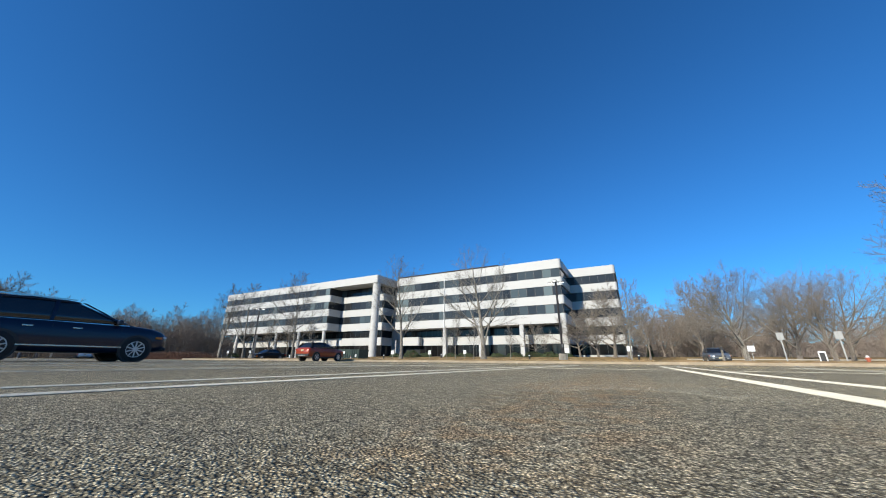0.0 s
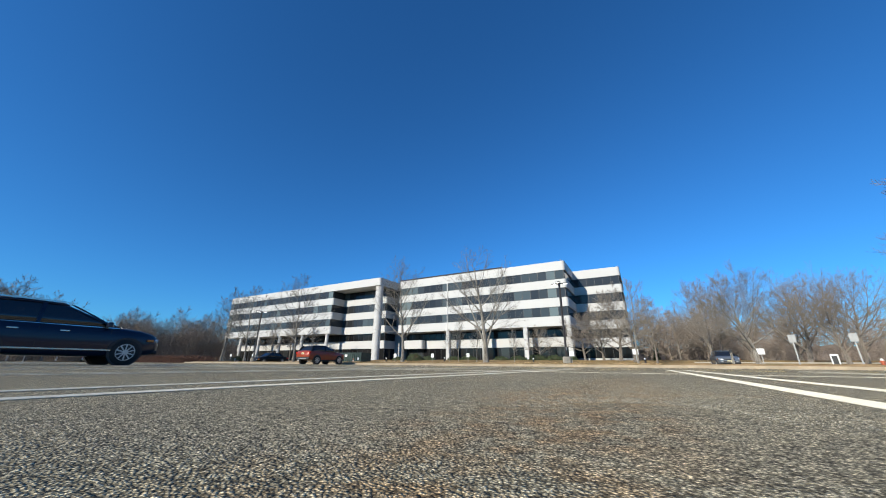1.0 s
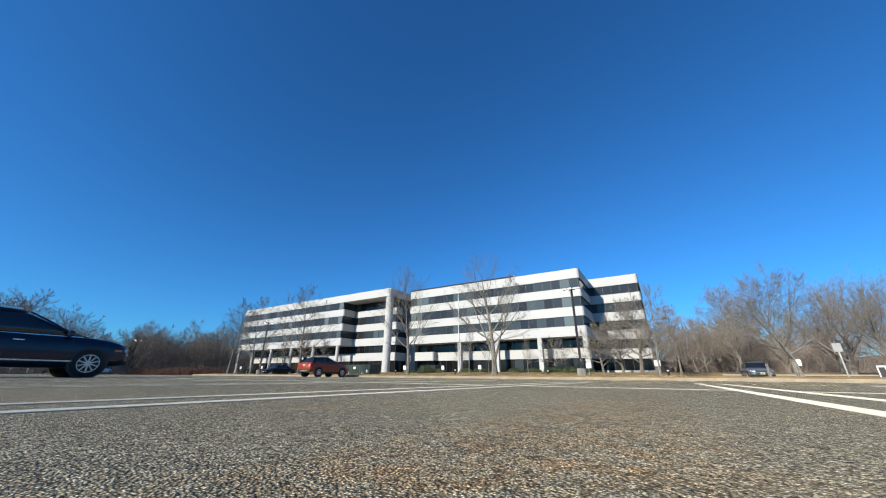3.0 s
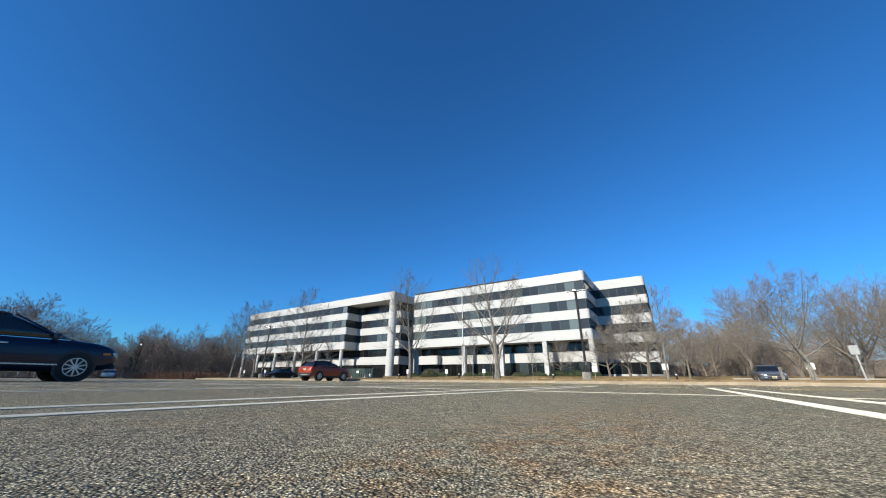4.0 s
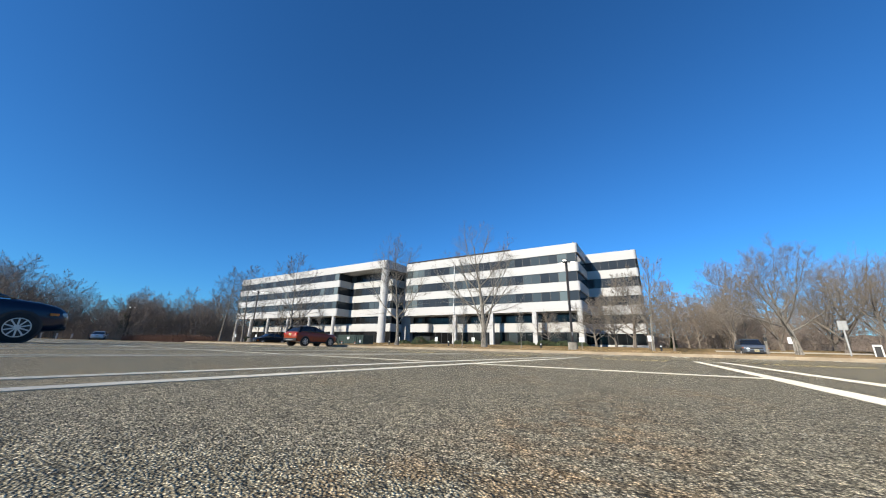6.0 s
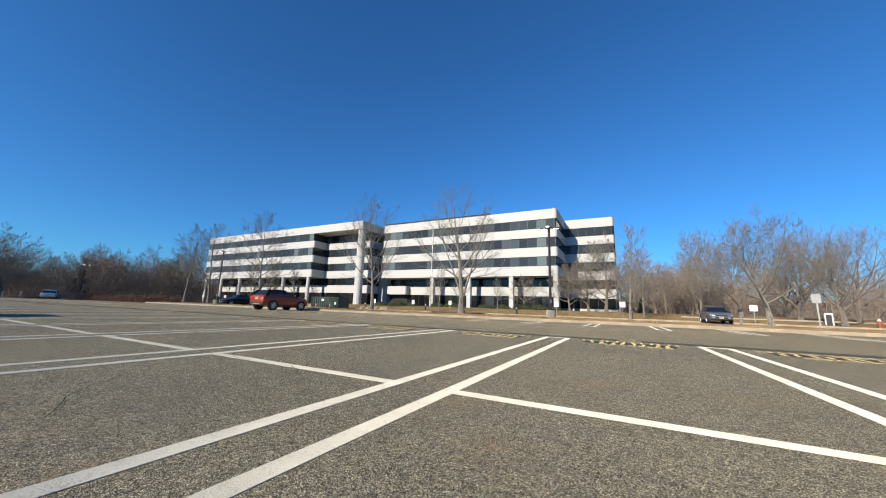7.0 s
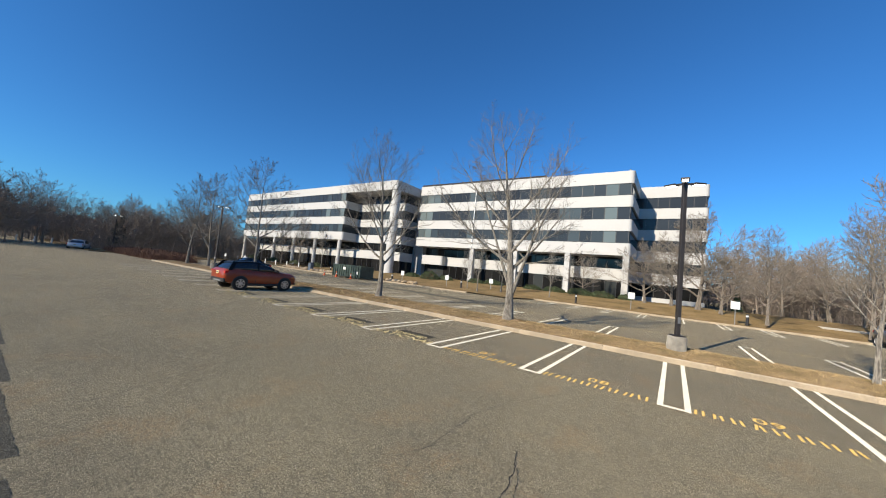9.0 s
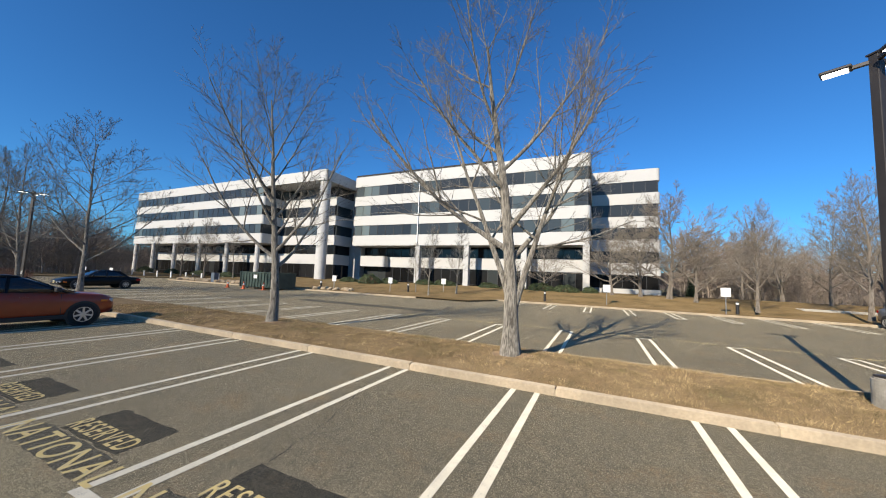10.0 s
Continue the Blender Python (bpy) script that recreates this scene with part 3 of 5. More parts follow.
def grow(seed, height, trunk_r, fork, spread, plan, leader=0.8, lean=(0, 0), droop=0.0, tips=0.0035, habit=(1.15, 0.65)):
    """The skeleton of a bare tree: lists of (points, radii) for the wood and for the twigs.
    plan: for each order of branch (how many, length share, angle low, angle high, segments)."""
    rnd = np.random.RandomState(seed)
    wood, twigs = [], []

    def run(p, d, length, r0, r1, n, wander, up):
        pts, rad = [p], [r0]
        for i in range(n):
            d = unit(d + rnd.normal(0, wander, 3) + np.array([0, 0, up]))
            p = p + d * length / n
            pts.append(p)
            rad.append(r0 + (r1 - r0) * ((i + 1) / n) ** 0.7)
        return np.array(pts), np.array(rad), d

    def sprout(pts, rad, order, parent_len):
        if order >= len(plan):
            return
        count, share, lo, hi, segs = plan[order]
        n = len(pts) - 1
        start = fork if order == 0 else 0.18
        k = max(1, int(round(count * rnd.uniform(0.75, 1.25))))
        turn = rnd.uniform(0, 6.28)
        for i in range(k):
            f = start + (1 - start) * (i + rnd.uniform(0.1, 0.9)) / k
            x = f * n
            j = min(int(x), n - 1)
            p = pts[j] + (pts[j + 1] - pts[j]) * (x - j)
            r = rad[j] + (rad[j + 1] - rad[j]) * (x - j)
            d = unit(pts[j + 1] - pts[j])
            a = unit(np.cross(d, [0.3, 0.2, 1.0] if abs(d[2]) < 0.95 else [1.0, 0, 0]))
            b = np.cross(d, a)
            turn += 2.4 + rnd.normal(0, 0.4)
            ang = math.radians(hi + (lo - hi) * f + rnd.normal(0, 8))
            way = unit(d * math.cos(ang) + (a * math.cos(turn) + b * math.sin(turn)) * math.sin(ang))
            if way[2] < -0.15:
                way[2] *= -0.3
            size = parent_len * share * (habit[0] - habit[1] * f if order == 0 else 1.1 - 0.5 * f) * rnd.uniform(0.78, 1.14)
            if order == 0:
                size *= spread
            rr = max(tips, min(r * 0.62, 0.0122 * size + 0.003 if order else 0.021 * size + 0.006))
            q, s, _ = run(p, way, size, rr, max(tips * 0.6, rr * 0.25), segs, 0.055 + 0.02 * order, (0.07, 0.05, 0.035, 0.03)[min(order, 3)] - droop * order)
            (wood if order < 2 else twigs).append((q, s))
            sprout(q, s, order + 1, size)

    base = np.array([0.0, 0.0, 0.0])
    pts, rad, _ = run(base, unit(np.array([lean[0], lean[1], 1.0])), height * leader, trunk_r, trunk_r * 0.12, 12, 0.04, 0.05)
    rad[0] *= 1.22
    wood.append((pts, rad))
    sprout(pts, rad, 0, height * 0.55)
    return wood, twigs


def tubes(branches, sides):
    """Vertices and faces of tapered tubes round the branches."""
    vs, fs, base = [], [], 0
    ang = np.arange(sides) * 2 * math.pi / sides
    ca, sa = np.cos(ang)[None, :, None], np.sin(ang)[None, :, None]
    for pts, rad in branches:
        n = len(pts)
        d = np.gradient(pts, axis=0)
        d /= np.linalg.norm(d, axis=1, keepdims=True) + 1e-9
        ref = np.where(np.abs(d[:, 2:3]) < 0.9, np.array([[0, 0, 1.0]]), np.array([[1.0, 0, 0]]))
        a = np.cross(d, ref)
        a /= np.linalg.norm(a, axis=1, keepdims=True) + 1e-9
        b = np.cross(d, a)
        ring = pts[:, None, :] + rad[:, None, None] * (a[:, None, :] * ca + b[:, None, :] * sa)
        vs.append(ring.reshape(-1, 3))
        i = np.arange(n - 1)[:, None] * sides
        j = np.arange(sides)[None, :]
        k = (j + 1) % sides
        f = np.stack([i + j, i + k, i + sides + k, i + sides + j], -1).reshape(-1, 4) + base
        fs.append(f)
        base += n * sides
    return np.concatenate(vs), np.concatenate(fs)


def ribbons(branches, seed=1):
    """The finest twigs, as narrow strips."""
    r = np.random.RandomState(seed)
    vs, fs, base = [], [], 0
    for pts, rad in branches:
        n = len(pts)
        side = np.cross(pts[-1] - pts[0], r.normal(0, 1, 3))
        side = side / (np.linalg.norm(side) + 1e-9)
        q = np.stack([pts - side * rad[:, None], pts + side * rad[:, None]], 1).reshape(-1, 3)
        i = np.arange(n - 1) * 2 + base
        vs.append(q)
        fs.append(np.stack([i, i + 1, i + 3, i + 2], -1))
        base += 2 * n
    return np.concatenate(vs), np.concatenate(fs)


def quads(name, vs, fs, mat, parent=None, smooth=True):
    """A mesh from arrays of vertices and four-sided faces."""
    me = bpy.data.meshes.new(name)
    me.vertices.add(len(vs))
    me.vertices.foreach_set("co", np.ascontiguousarray(vs, dtype=np.float32).ravel())
    n, k = fs.shape
    me.loops.add(n * k)
    me.loops.foreach_set("vertex_index", np.ascontiguousarray(fs, dtype=np.int32).ravel())
    me.polygons.add(n)
    me.polygons.foreach_set("loop_start", np.arange(0, n * k, k, dtype=np.int32))
    me.polygons.foreach_set("use_smooth", np.full(n, smooth))
    me.update(calc_edges=True)
    me.materials.append(mat)
    ob = new(name, me)
    ob.parent = parent
    return ob


def tree_thing(name, skeleton, label, group="", bark=BARK, twig=TWIG, sides=(7, 3)):
    wood, fine = skeleton
    t = empty(name)
    tagged(t, label, "tree", group)
    trunk = quads("trunk", *tubes(wood[:1], 12), bark, t)
    trunk["label"] = "grey furrowed trunk"
    quads("branchwork", *tubes(wood[1:], sides[0]), bark, t)
    if fine:
        quads("crown", *(tubes(fine, sides[1]) if sides[1] > 2 else ribbons(fine)), twig, t)["label"] = "bare twigs without leaves"
    return t


def put(t, x, y, z, turn=0.0, s=1.0):
    t.matrix_basis = pose(x, y, z, 0, 0, turn) @ Matrix.Scale(s, 4)
    return t


def place_copy(t, x, y, z, turn, s):
    c = copy_thing(t, Matrix.Identity(4))
    c.matrix_basis = pose(x, y, z, 0, 0, turn) @ Matrix.Scale(s, 4)
    return c


# the two large strip trees
sk = grow(11, 10.4, 0.2, 0.21, 1.0, [(15, 0.92, 30, 66, 9), (9, 0.46, 28, 48, 6), (7, 0.46, 26, 45, 4), (4, 0.5, 25, 45, 2)], 0.95, tips=0.0048, habit=(1.2, 0.75))
tree_a = put(tree_thing("street_tree", sk, "bare slender tree on the mounded grass strip", "trees on the planted strip"), -17.2, 16.95, 0.2, 40, 0.8)

# one with several upright stems from a low fork
w1, t1 = grow(5, 10.4, 0.25, 0.24, 1.0, [(10, 0.98, 30, 68, 9), (9, 0.46, 28, 48, 6), (7, 0.45, 26, 45, 4), (3, 0.5, 25, 45, 2)], 0.95, (-0.02, 0), tips=0.0048, habit=(1.2, 0.75))
w2, t2 = grow(24, 7.6, 0.115, 0.22, 1.05, [(9, 0.88, 30, 66, 8), (9, 0.46, 28, 46, 6), (7, 0.44, 26, 45, 4), (3, 0.5, 25, 45, 2)], 0.95, (0.25, 0.12), tips=0.0048, habit=(1.15, 0.75))
w3, t3 = grow(31, 7.2, 0.105, 0.22, 1.05, [(9, 0.88, 30, 66, 8), (9, 0.46, 28, 46, 6), (7, 0.44, 26, 45, 4), (3, 0.5, 25, 45, 2)], 0.95, (-0.28, -0.14), tips=0.0048, habit=(1.15, 0.75))
for ws, ts, off in ((w2, t2, (0.03, 0, 1.35)), (w3, t3, (-0.05, 0, 1.7))):
    w1 += [(p + np.array(off), r) for p, r in ws]
    t1 += [(p + np.array(off), r) for p, r in ts]
tree_b = put(tree_thing("street_tree", (w1, t1), "bare broad tree forking low into several stems", "trees on the planted strip"), -8.95, 17.0, 0.2, 0, 0.81)
for t in (tree_a, tree_b):
    t.matrix_basis = t.matrix_basis @ Matrix.Diagonal((1.1, 1.1, 1.0, 1.0))

# a low spreading one further along the strip
sk = grow(88, 6.5, 0.135, 0.24, 1.2, [(12, 1.0, 34, 66, 9), (12, 0.5, 30, 56, 6), (9, 0.47, 28, 50, 4), (4, 0.5, 25, 45, 2)], 0.68, (-0.04, 0), tips=0.0045)
tree_c = put(tree_thing("street_tree", sk, "bare low spreading tree forking above head height", "trees on the planted strip"), 7.75, 16.8, 0.18, 0, 0.83)
tree_c.matrix_basis = tree_c.matrix_basis @ Matrix.Diagonal((1.32, 1.32, 1.0, 1.0))

for x, y in ((-17.2, 16.95), (-8.95, 17.0), (-32.5, 17.1), (-41.9, 17.1), (-46.6, 16.8)):
    bm = bmesh.new()
    bmesh.ops.create_uvsphere(bm, u_segments=20, v_segments=10, radius=1.0, matrix=Matrix.LocRotScale((0, 0, 0), None, (0.6, 0.55, 0.13)))
    for v in bm.verts:
        v.co += Vector((noise.noise(v.co * 3 + Vector((x, y, 0))),) * 3) * 0.05
    mound = part("mulch_mound", bm, MULCH, None, smooth=True)
    mound.matrix_basis = pose(x, y, 0.14)
    tagged(mound, "brown mulch mound round a tree trunk", "mulch", "mulch mounds", "stuff")

# kinds of trees for the lawn, the left strip and the verges
kind_a = tree_thing("street_tree", grow(41, 10.5, 0.17, 0.2, 1.0, [(18, 0.9, 28, 72, 7), (10, 0.47, 28, 50, 4), (8, 0.47, 26, 48, 3), (3, 0.5, 25, 45, 2)], 0.94, tips=0.009, habit=(1.25, 0.9)), "bare tree on the planted strip", "trees on the planted strip", sides=(5, 2))
put(kind_a, -32.5, 17.1, 0.2, 15, 0.87)
place_copy(kind_a, -41.9, 17.1, 0.2, 130, 0.83)
place_copy(kind_a, -46.6, 16.8, 0.2, 250, 0.85)
place_copy(kind_a, 17.6, 17.3, 0.2, 200, 1.05)
kind_b = tree_thing("small_tree", grow(52, 6.2, 0.085, 0.26, 1.0, [(16, 0.62, 28, 56, 5), (10, 0.47, 26, 48, 3), (7, 0.47, 25, 45, 2)], 0.94, tips=0.009), "young bare tree on the lawn", "young trees", sides=(4, 2))
put(kind_b, -21.7, 37.3, 0.25, 0, 1.0)
for x, y, a, s in ((-20.6, 41.5, 70, 1.05), (-15.4, 44.3, 140, 0.85), (-25.2, 41.0, 210, 0.8), (1.75, 17.0, 20, 0.86), (-84, 43.5, 30, 1.38), (-60.5, 43.6, 300, 1.25)):
    place_copy(kind_b, x, y, lawn_z(x, y) if y > 30 else 0.18, a, s)
kind_c = tree_thing("ornamental_tree", grow(63, 7.4, 0.17, 0.15, 1.15, [(15, 0.86, 38, 74, 6), (12, 0.48, 30, 54, 4), (9, 0.47, 28, 50, 3), (3, 0.5, 25, 45, 2)], 0.72, tips=0.01), "bare spreading tree by the end of the building", "trees by the building end", MID_BARK, MID_BARK, (5, 2))
put(kind_c, -5.7, 50.5, 0.75, 0, 1.1)
for x, y, a, s in ((-3.0, 50.2, 80, 1.15), (-0.6, 49.2, 160, 1.55), (1.2, 47.5, 240, 1.0), (-13.0, 51.5, 20, 0.8)):
    place_copy(kind_c, x, y, lawn_z(x, y), a, s)
kind_d = tree_thing("lawn_tree", grow(77, 9.5, 0.16, 0.2, 1.0, [(17, 0.76, 32, 68, 6), (11, 0.47, 28, 52, 4), (8, 0.47, 26, 48, 3), (3, 0.5, 25, 45, 2)], 0.9, tips=0.01), "bare tree on the brown verge", "trees on the verge", MID_BARK, MID_BARK, (5, 2))
put(kind_d, 3.7, 41.6, 0.35, 0, 0.8)
for x, y, a, s in ((9.1, 40.7, 330, 0.95), (11.9, 51, 60, 1.0), (31, 52, 120, 1.0), (7.5, 57, 200, 0.85), (29.0, 43, 310, 0.8), (-76.0, 44.0, 100, 0.95), (-68.6, 43.8, 215, 1.0)):
    place_copy(kind_d, x, y, 0.3, a, s)
kind_e = tree_thing("oak_tree", grow(88, 12.0, 0.31, 0.2, 1.2, [(12, 1.0, 34, 66, 9), (13, 0.5, 30, 56, 5), (9, 0.47, 28, 50, 3), (4, 0.5, 25, 45, 2)], 0.68, (-0.04, 0), tips=0.007), "large bare spreading tree on the verge", "large verge trees", MID_BARK, MID_BARK, (6, 2))
put(kind_e, 19.9, 40.6, 0.2, 75, 0.72)
for x, y, a, s in ((23.2, 46.0, 140, 0.85), (19.2, 47.5, 250, 0.95), (14.6, 49.0, 40, 0.78), (20.5, 54.0, 70, 0.85), (36, 47, 220, 0.9), (12.0, 60, 10, 0.8)):
    place_copy(kind_e, x, y, 0.15, a, s)

# ---- woods round the place: one joined mass
wood_kinds = []
for seed, h, sp, ld in ((101, 10, 1.2, 0.7), (102, 11, 1.1, 0.78), (103, 9, 1.3, 0.68), (104, 12, 1.05, 0.82)):
    w, t = grow(seed, h, 0.15, 0.14, sp, [(14, 0.86, 36, 74, 4), (9, 0.5, 30, 56, 2), (7, 0.55, 28, 52, 2)], ld, tips=0.012)
    a, fa = tubes(w[:15], 4)
    b, fb = ribbons([(p, np.maximum(r, 0.017)) for p, r in w[15:] + t], seed)
    wood_kinds.append((np.concatenate([a, b]), np.concatenate([fa, fb + len(a)])))


def woods(name, spots, label, mat=FAR_BARK):
    rnd = np.random.RandomState(9)
    vs, fs, base = [], [], 0
    for x, y, z, s in spots:
        v, f = wood_kinds[rnd.randint(len(wood_kinds))]
        a = rnd.uniform(0, 6.28)
        c, n = math.cos(a), math.sin(a)
        q = np.stack([v[:, 0] * c - v[:, 1] * n, v[:, 0] * n + v[:, 1] * c, v[:, 2]], -1) * s + np.array([x, y, z])
        vs.append(q)
        fs.append(f + base)
        base += len(v)
    ob = quads(name, np.concatenate(vs), np.concatenate(fs), mat)
    return tagged(ob, label, "woodland", kind="stuff")


rw = np.random.RandomState(4)
spots = []
for x0, x1, y0, y1, n, lo, hi in (
    (-112, -76, -45, 3, 56, 0.85, 1.2),
    (-108, -84, -10, 12, 26, 0.9, 1.08),
    (-140, -84, 15, 40, 54, 0.72, 0.98),
    (-150, -112, 40, 60, 30, 0.8, 1.05),
    (-95, -82, 20, 36, 16, 0.8, 1.0),
    (-175, -140, -20, 80, 16, 0.9, 1.2),
    (-138, -106, 0, 22, 22, 0.85, 1.05),
    (3, 16, 67, 80, 24, 0.82, 1.0),
    (14, 62, 66, 84, 50, 0.62, 0.85),
    (0, 75, 84, 110, 52, 0.75, 0.95),
    (58, 100, 30, 66, 42, 0.75, 1.05),
    (64, 105, -20, 30, 18, 0.8, 1.1),
):
    for _ in range(n):
        spots.append((rw.uniform(x0, x1), rw.uniform(y0, y1), 0.0, rw.uniform(lo, hi)))
woods("woods", spots, "leafless brown woods standing round the lot")


def brush(name, areas, mat, label, seed, length=(0.5, 1.3), thick=0.012, category="shrubs"):
    """Upright thin stems by the thousand."""
    r = np.random.RandomState(seed)
    vs, fs, base = [], [], 0
    for x0, x1, y0, y1, z, n in areas:
        p = np.stack([r.uniform(x0, x1, n), r.uniform(y0, y1, n), np.full(n, z)], -1)
        d = np.stack([r.normal(0, 0.38, n), r.normal(0, 0.38, n), np.ones(n)], -1)
        d /= np.linalg.norm(d, axis=1, keepdims=True)
        ln = r.uniform(*length, n)[:, None]
        mid = p + d * ln * 0.55
        tip = p + (d + r.normal(0, 0.16, (n, 3))) * ln
        for a, b, w0, w1 in ((p, mid, thick, thick * 0.7), (mid, tip, thick * 0.7, thick * 0.25)):
            side = np.cross(b - a, r.normal(0, 1, (n, 3)))
            side /= np.linalg.norm(side, axis=1, keepdims=True)
            q = np.stack([a - side * w0, a + side * w0, b + side * w1, b - side * w1], 1)
            vs.append(q.reshape(-1, 3))
            fs.append(np.arange(n * 4).reshape(-1, 4) + base)
            base += n * 4
    ob = quads(name, np.concatenate(vs), np.concatenate(fs), mat, smooth=False)
    return tagged(ob, label, category, kind="stuff")


brush("red_shrub_bed", [(-78, -53.5, 15.6, 20.5, 0.0, 9000), (-84, -66, 20.5, 24, 0.0, 4000)], RED_TWIG, "low bed of red-brown leafless shrubs", 3, (0.6, 1.15), 0.016)
brush("undergrowth", [(-112, -75, -45, 3, 0, 6000), (-140, -82, 15, 40, 0, 6000), (-150, -108, 40, 60, 0, 5000), (8, 62, 66, 84, 0, 3000), (0, 75, 84, 110, 0, 5000), (58, 100, 20, 66, 0, 4500), (-175, -140, -20, 80, 0, 4500)], FAR_BARK, "tangled brown undergrowth below the woods", 6, (1.0, 3.2), 0.03, "undergrowth")


# ---------------------------------------------------------------- lamps
def lamp_post(x, y, h, turn=0.0):
    t = empty("parking_lamp", (x, y, 0.12), turn)
    tagged(t, "dark bronze lamp post on a round concrete footing, lamps lit", "lamp post", "parking lamps")
    footing = cyl((0, 0, -0.1), (0, 0, 0.56), 0.3, 0.29, n=32)
    bmesh.ops.bevel(footing, geom=[e for e in footing.edges if all(v.co.z > 0.5 for v in e.verts)], offset=0.025, segments=2, affect="EDGES")
    part("base", footing, CONCRETE, t, "weathered round concrete footing")
    part("base_plate", box(-0.19, 0.19, -0.19, 0.19, 0.56, 0.6, 0.01), POLE, t)
    part("pole", box(-0.066, 0.066, -0.066, 0.066, 0.6, h, 0.012), POLE, t, "square dark bronze pole")
    part("hand_hole_cover", box(-0.045, 0.045, -0.079, -0.066, 1.0, 1.22, 0.005), STEEL, t)
    part("cap", box(-0.085, 0.085, -0.085, 0.085, h, h + 0.03), POLE, t)
    for i in range(3):
        head = empty("lamp_head")
        head.parent = t
        head.matrix_basis = pose(0, 0, h - 0.12, 0, 0, (0, 120, 240)[i])
        arm = part("arm", box(0.064, 0.3, -0.03, 0.03, -0.02, 0.05, 0.008), POLE, head)
        part("housing", box(0.26, 0.66, -0.13, 0.13, 0.0, 0.06, 0.02), POLE, head)
        part("led_panel", box(0.31, 0.63, -0.095, 0.095, -0.012, -0.001), LED, head, "lit white lamp panel")
    return t


lamp_post(-2.68, 16.95, 6.05, 30)
lamp_post(-39.4, 16.7, 6.2, 40)
lamp_post(-84, 17.7, 6.2, 70)


# ---------------------------------------------------------------- signs, bollards, small site things
def sign(x, y, w, h, top, turn=0.0, double=False, face=SIGN_WHITE, label="blank white sign plate on a thin steel post"):
    z = lawn_z(x, y) if y > 40 or x < -17 else 0.0
    t = empty("sign", (x, y, z), turn)
    tagged(t, label, "sign", "site signs")
    part("post", box(-0.03, 0.03, -0.02, 0.02, -0.15, top, 0.004), STEEL, t)
    for k in ((-0.52, 0.52) if double else (0,)):
        part("plate", box(k * w - w * 0.5, k * w + w * 0.5, -0.036, -0.022, top - h, top, 0.004), face, t)
    return t


sign(-33.5, 37.4, 0.45, 0.62, 1.55, 20)
sign(-27.6, 39.6, 0.45, 0.62, 1.5, 20)
sign(-6.4, 42.2, 0.6, 0.65, 1.75, 10)
sign(1.5, 40.4, 0.62, 0.65, 1.95, 5)
sign(-22.8, 43.0, 0.5, 0.6, 1.4, 12)
sign(13.3, 40.0, 0.62, 0.6, 1.95, -10)
sign(9.4, 16.7, 0.15, 0.42, 1.8, -20, True, SIGN_BACK, "grey back of a double sign on a post")
sign(11.8, 16.8, 0.15, 0.42, 1.8, -20, True, SIGN_BACK, "grey back of a double sign on a post")
sign(-44.5, 36.2, 0.4, 0.6, 1.3, 20)
sign(-62.5, 27.0, 0.28, 0.42, 1.4, 40)
sign(-56.0, 27.0, 0.28, 0.42, 1.4, 40)
for i in range(9):
    x = -92 + i * 4.2
    p = part("marker_post", box(x - 0.11, x + 0.11, 40.0, 40.12, 0.1, 1.1, 0.01), SIGN_WHITE)
    tagged(p, "short white marker post by the entrance drive", "marker post", "white marker posts")
for i in range(5):
    p = part("marker_post", box(-104.0, -103.85, 6 + i * 2.2, 6.25 + i * 2.2, 0.0, 1.1, 0.01), SIGN_WHITE)
    tagged(p, "short white marker post at the edge of the woods", "marker post", "white marker posts")

marker = empty("marker_post", (6.6, 16.75, 0.15))
tagged(marker, "short weathered post with a black cap on the grass strip", "marker post")
part("post", box(-0.05, 0.05, -0.05, 0.05, -0.1, 0.72, 0.008), BARK, marker)
part("cap", box(-0.06, 0.06, -0.06, 0.06, 0.72, 0.9, 0.012), BLACK, marker, "black cap")


def bollard(x, y):
    z = lawn_z(x, y)
    t = empty("bollard_light", (x, y, z))
    tagged(t, "short black bollard light with a pale band", "bollard", "bollard lights")
    part("shaft", cyl((0, 0, -0.1), (0, 0, 0.72), 0.11, n=16), BLACK, t)
    part("lens", cyl((0, 0, 0.72), (0, 0, 0.86), 0.10, n=16), SIGN_WHITE, t, "pale ring lens")
    part("cap", cyl((0, 0, 0.86), (0, 0, 0.96), 0.115, 0.09, n=16), BLACK, t)


for x, y in ((-11.6, 41.4), (-25.8, 40.4), (-35.0, 37.0), (2.4, 41.2), (-50, 38.0), (-62, 38.5)):
    bollard(x, y)


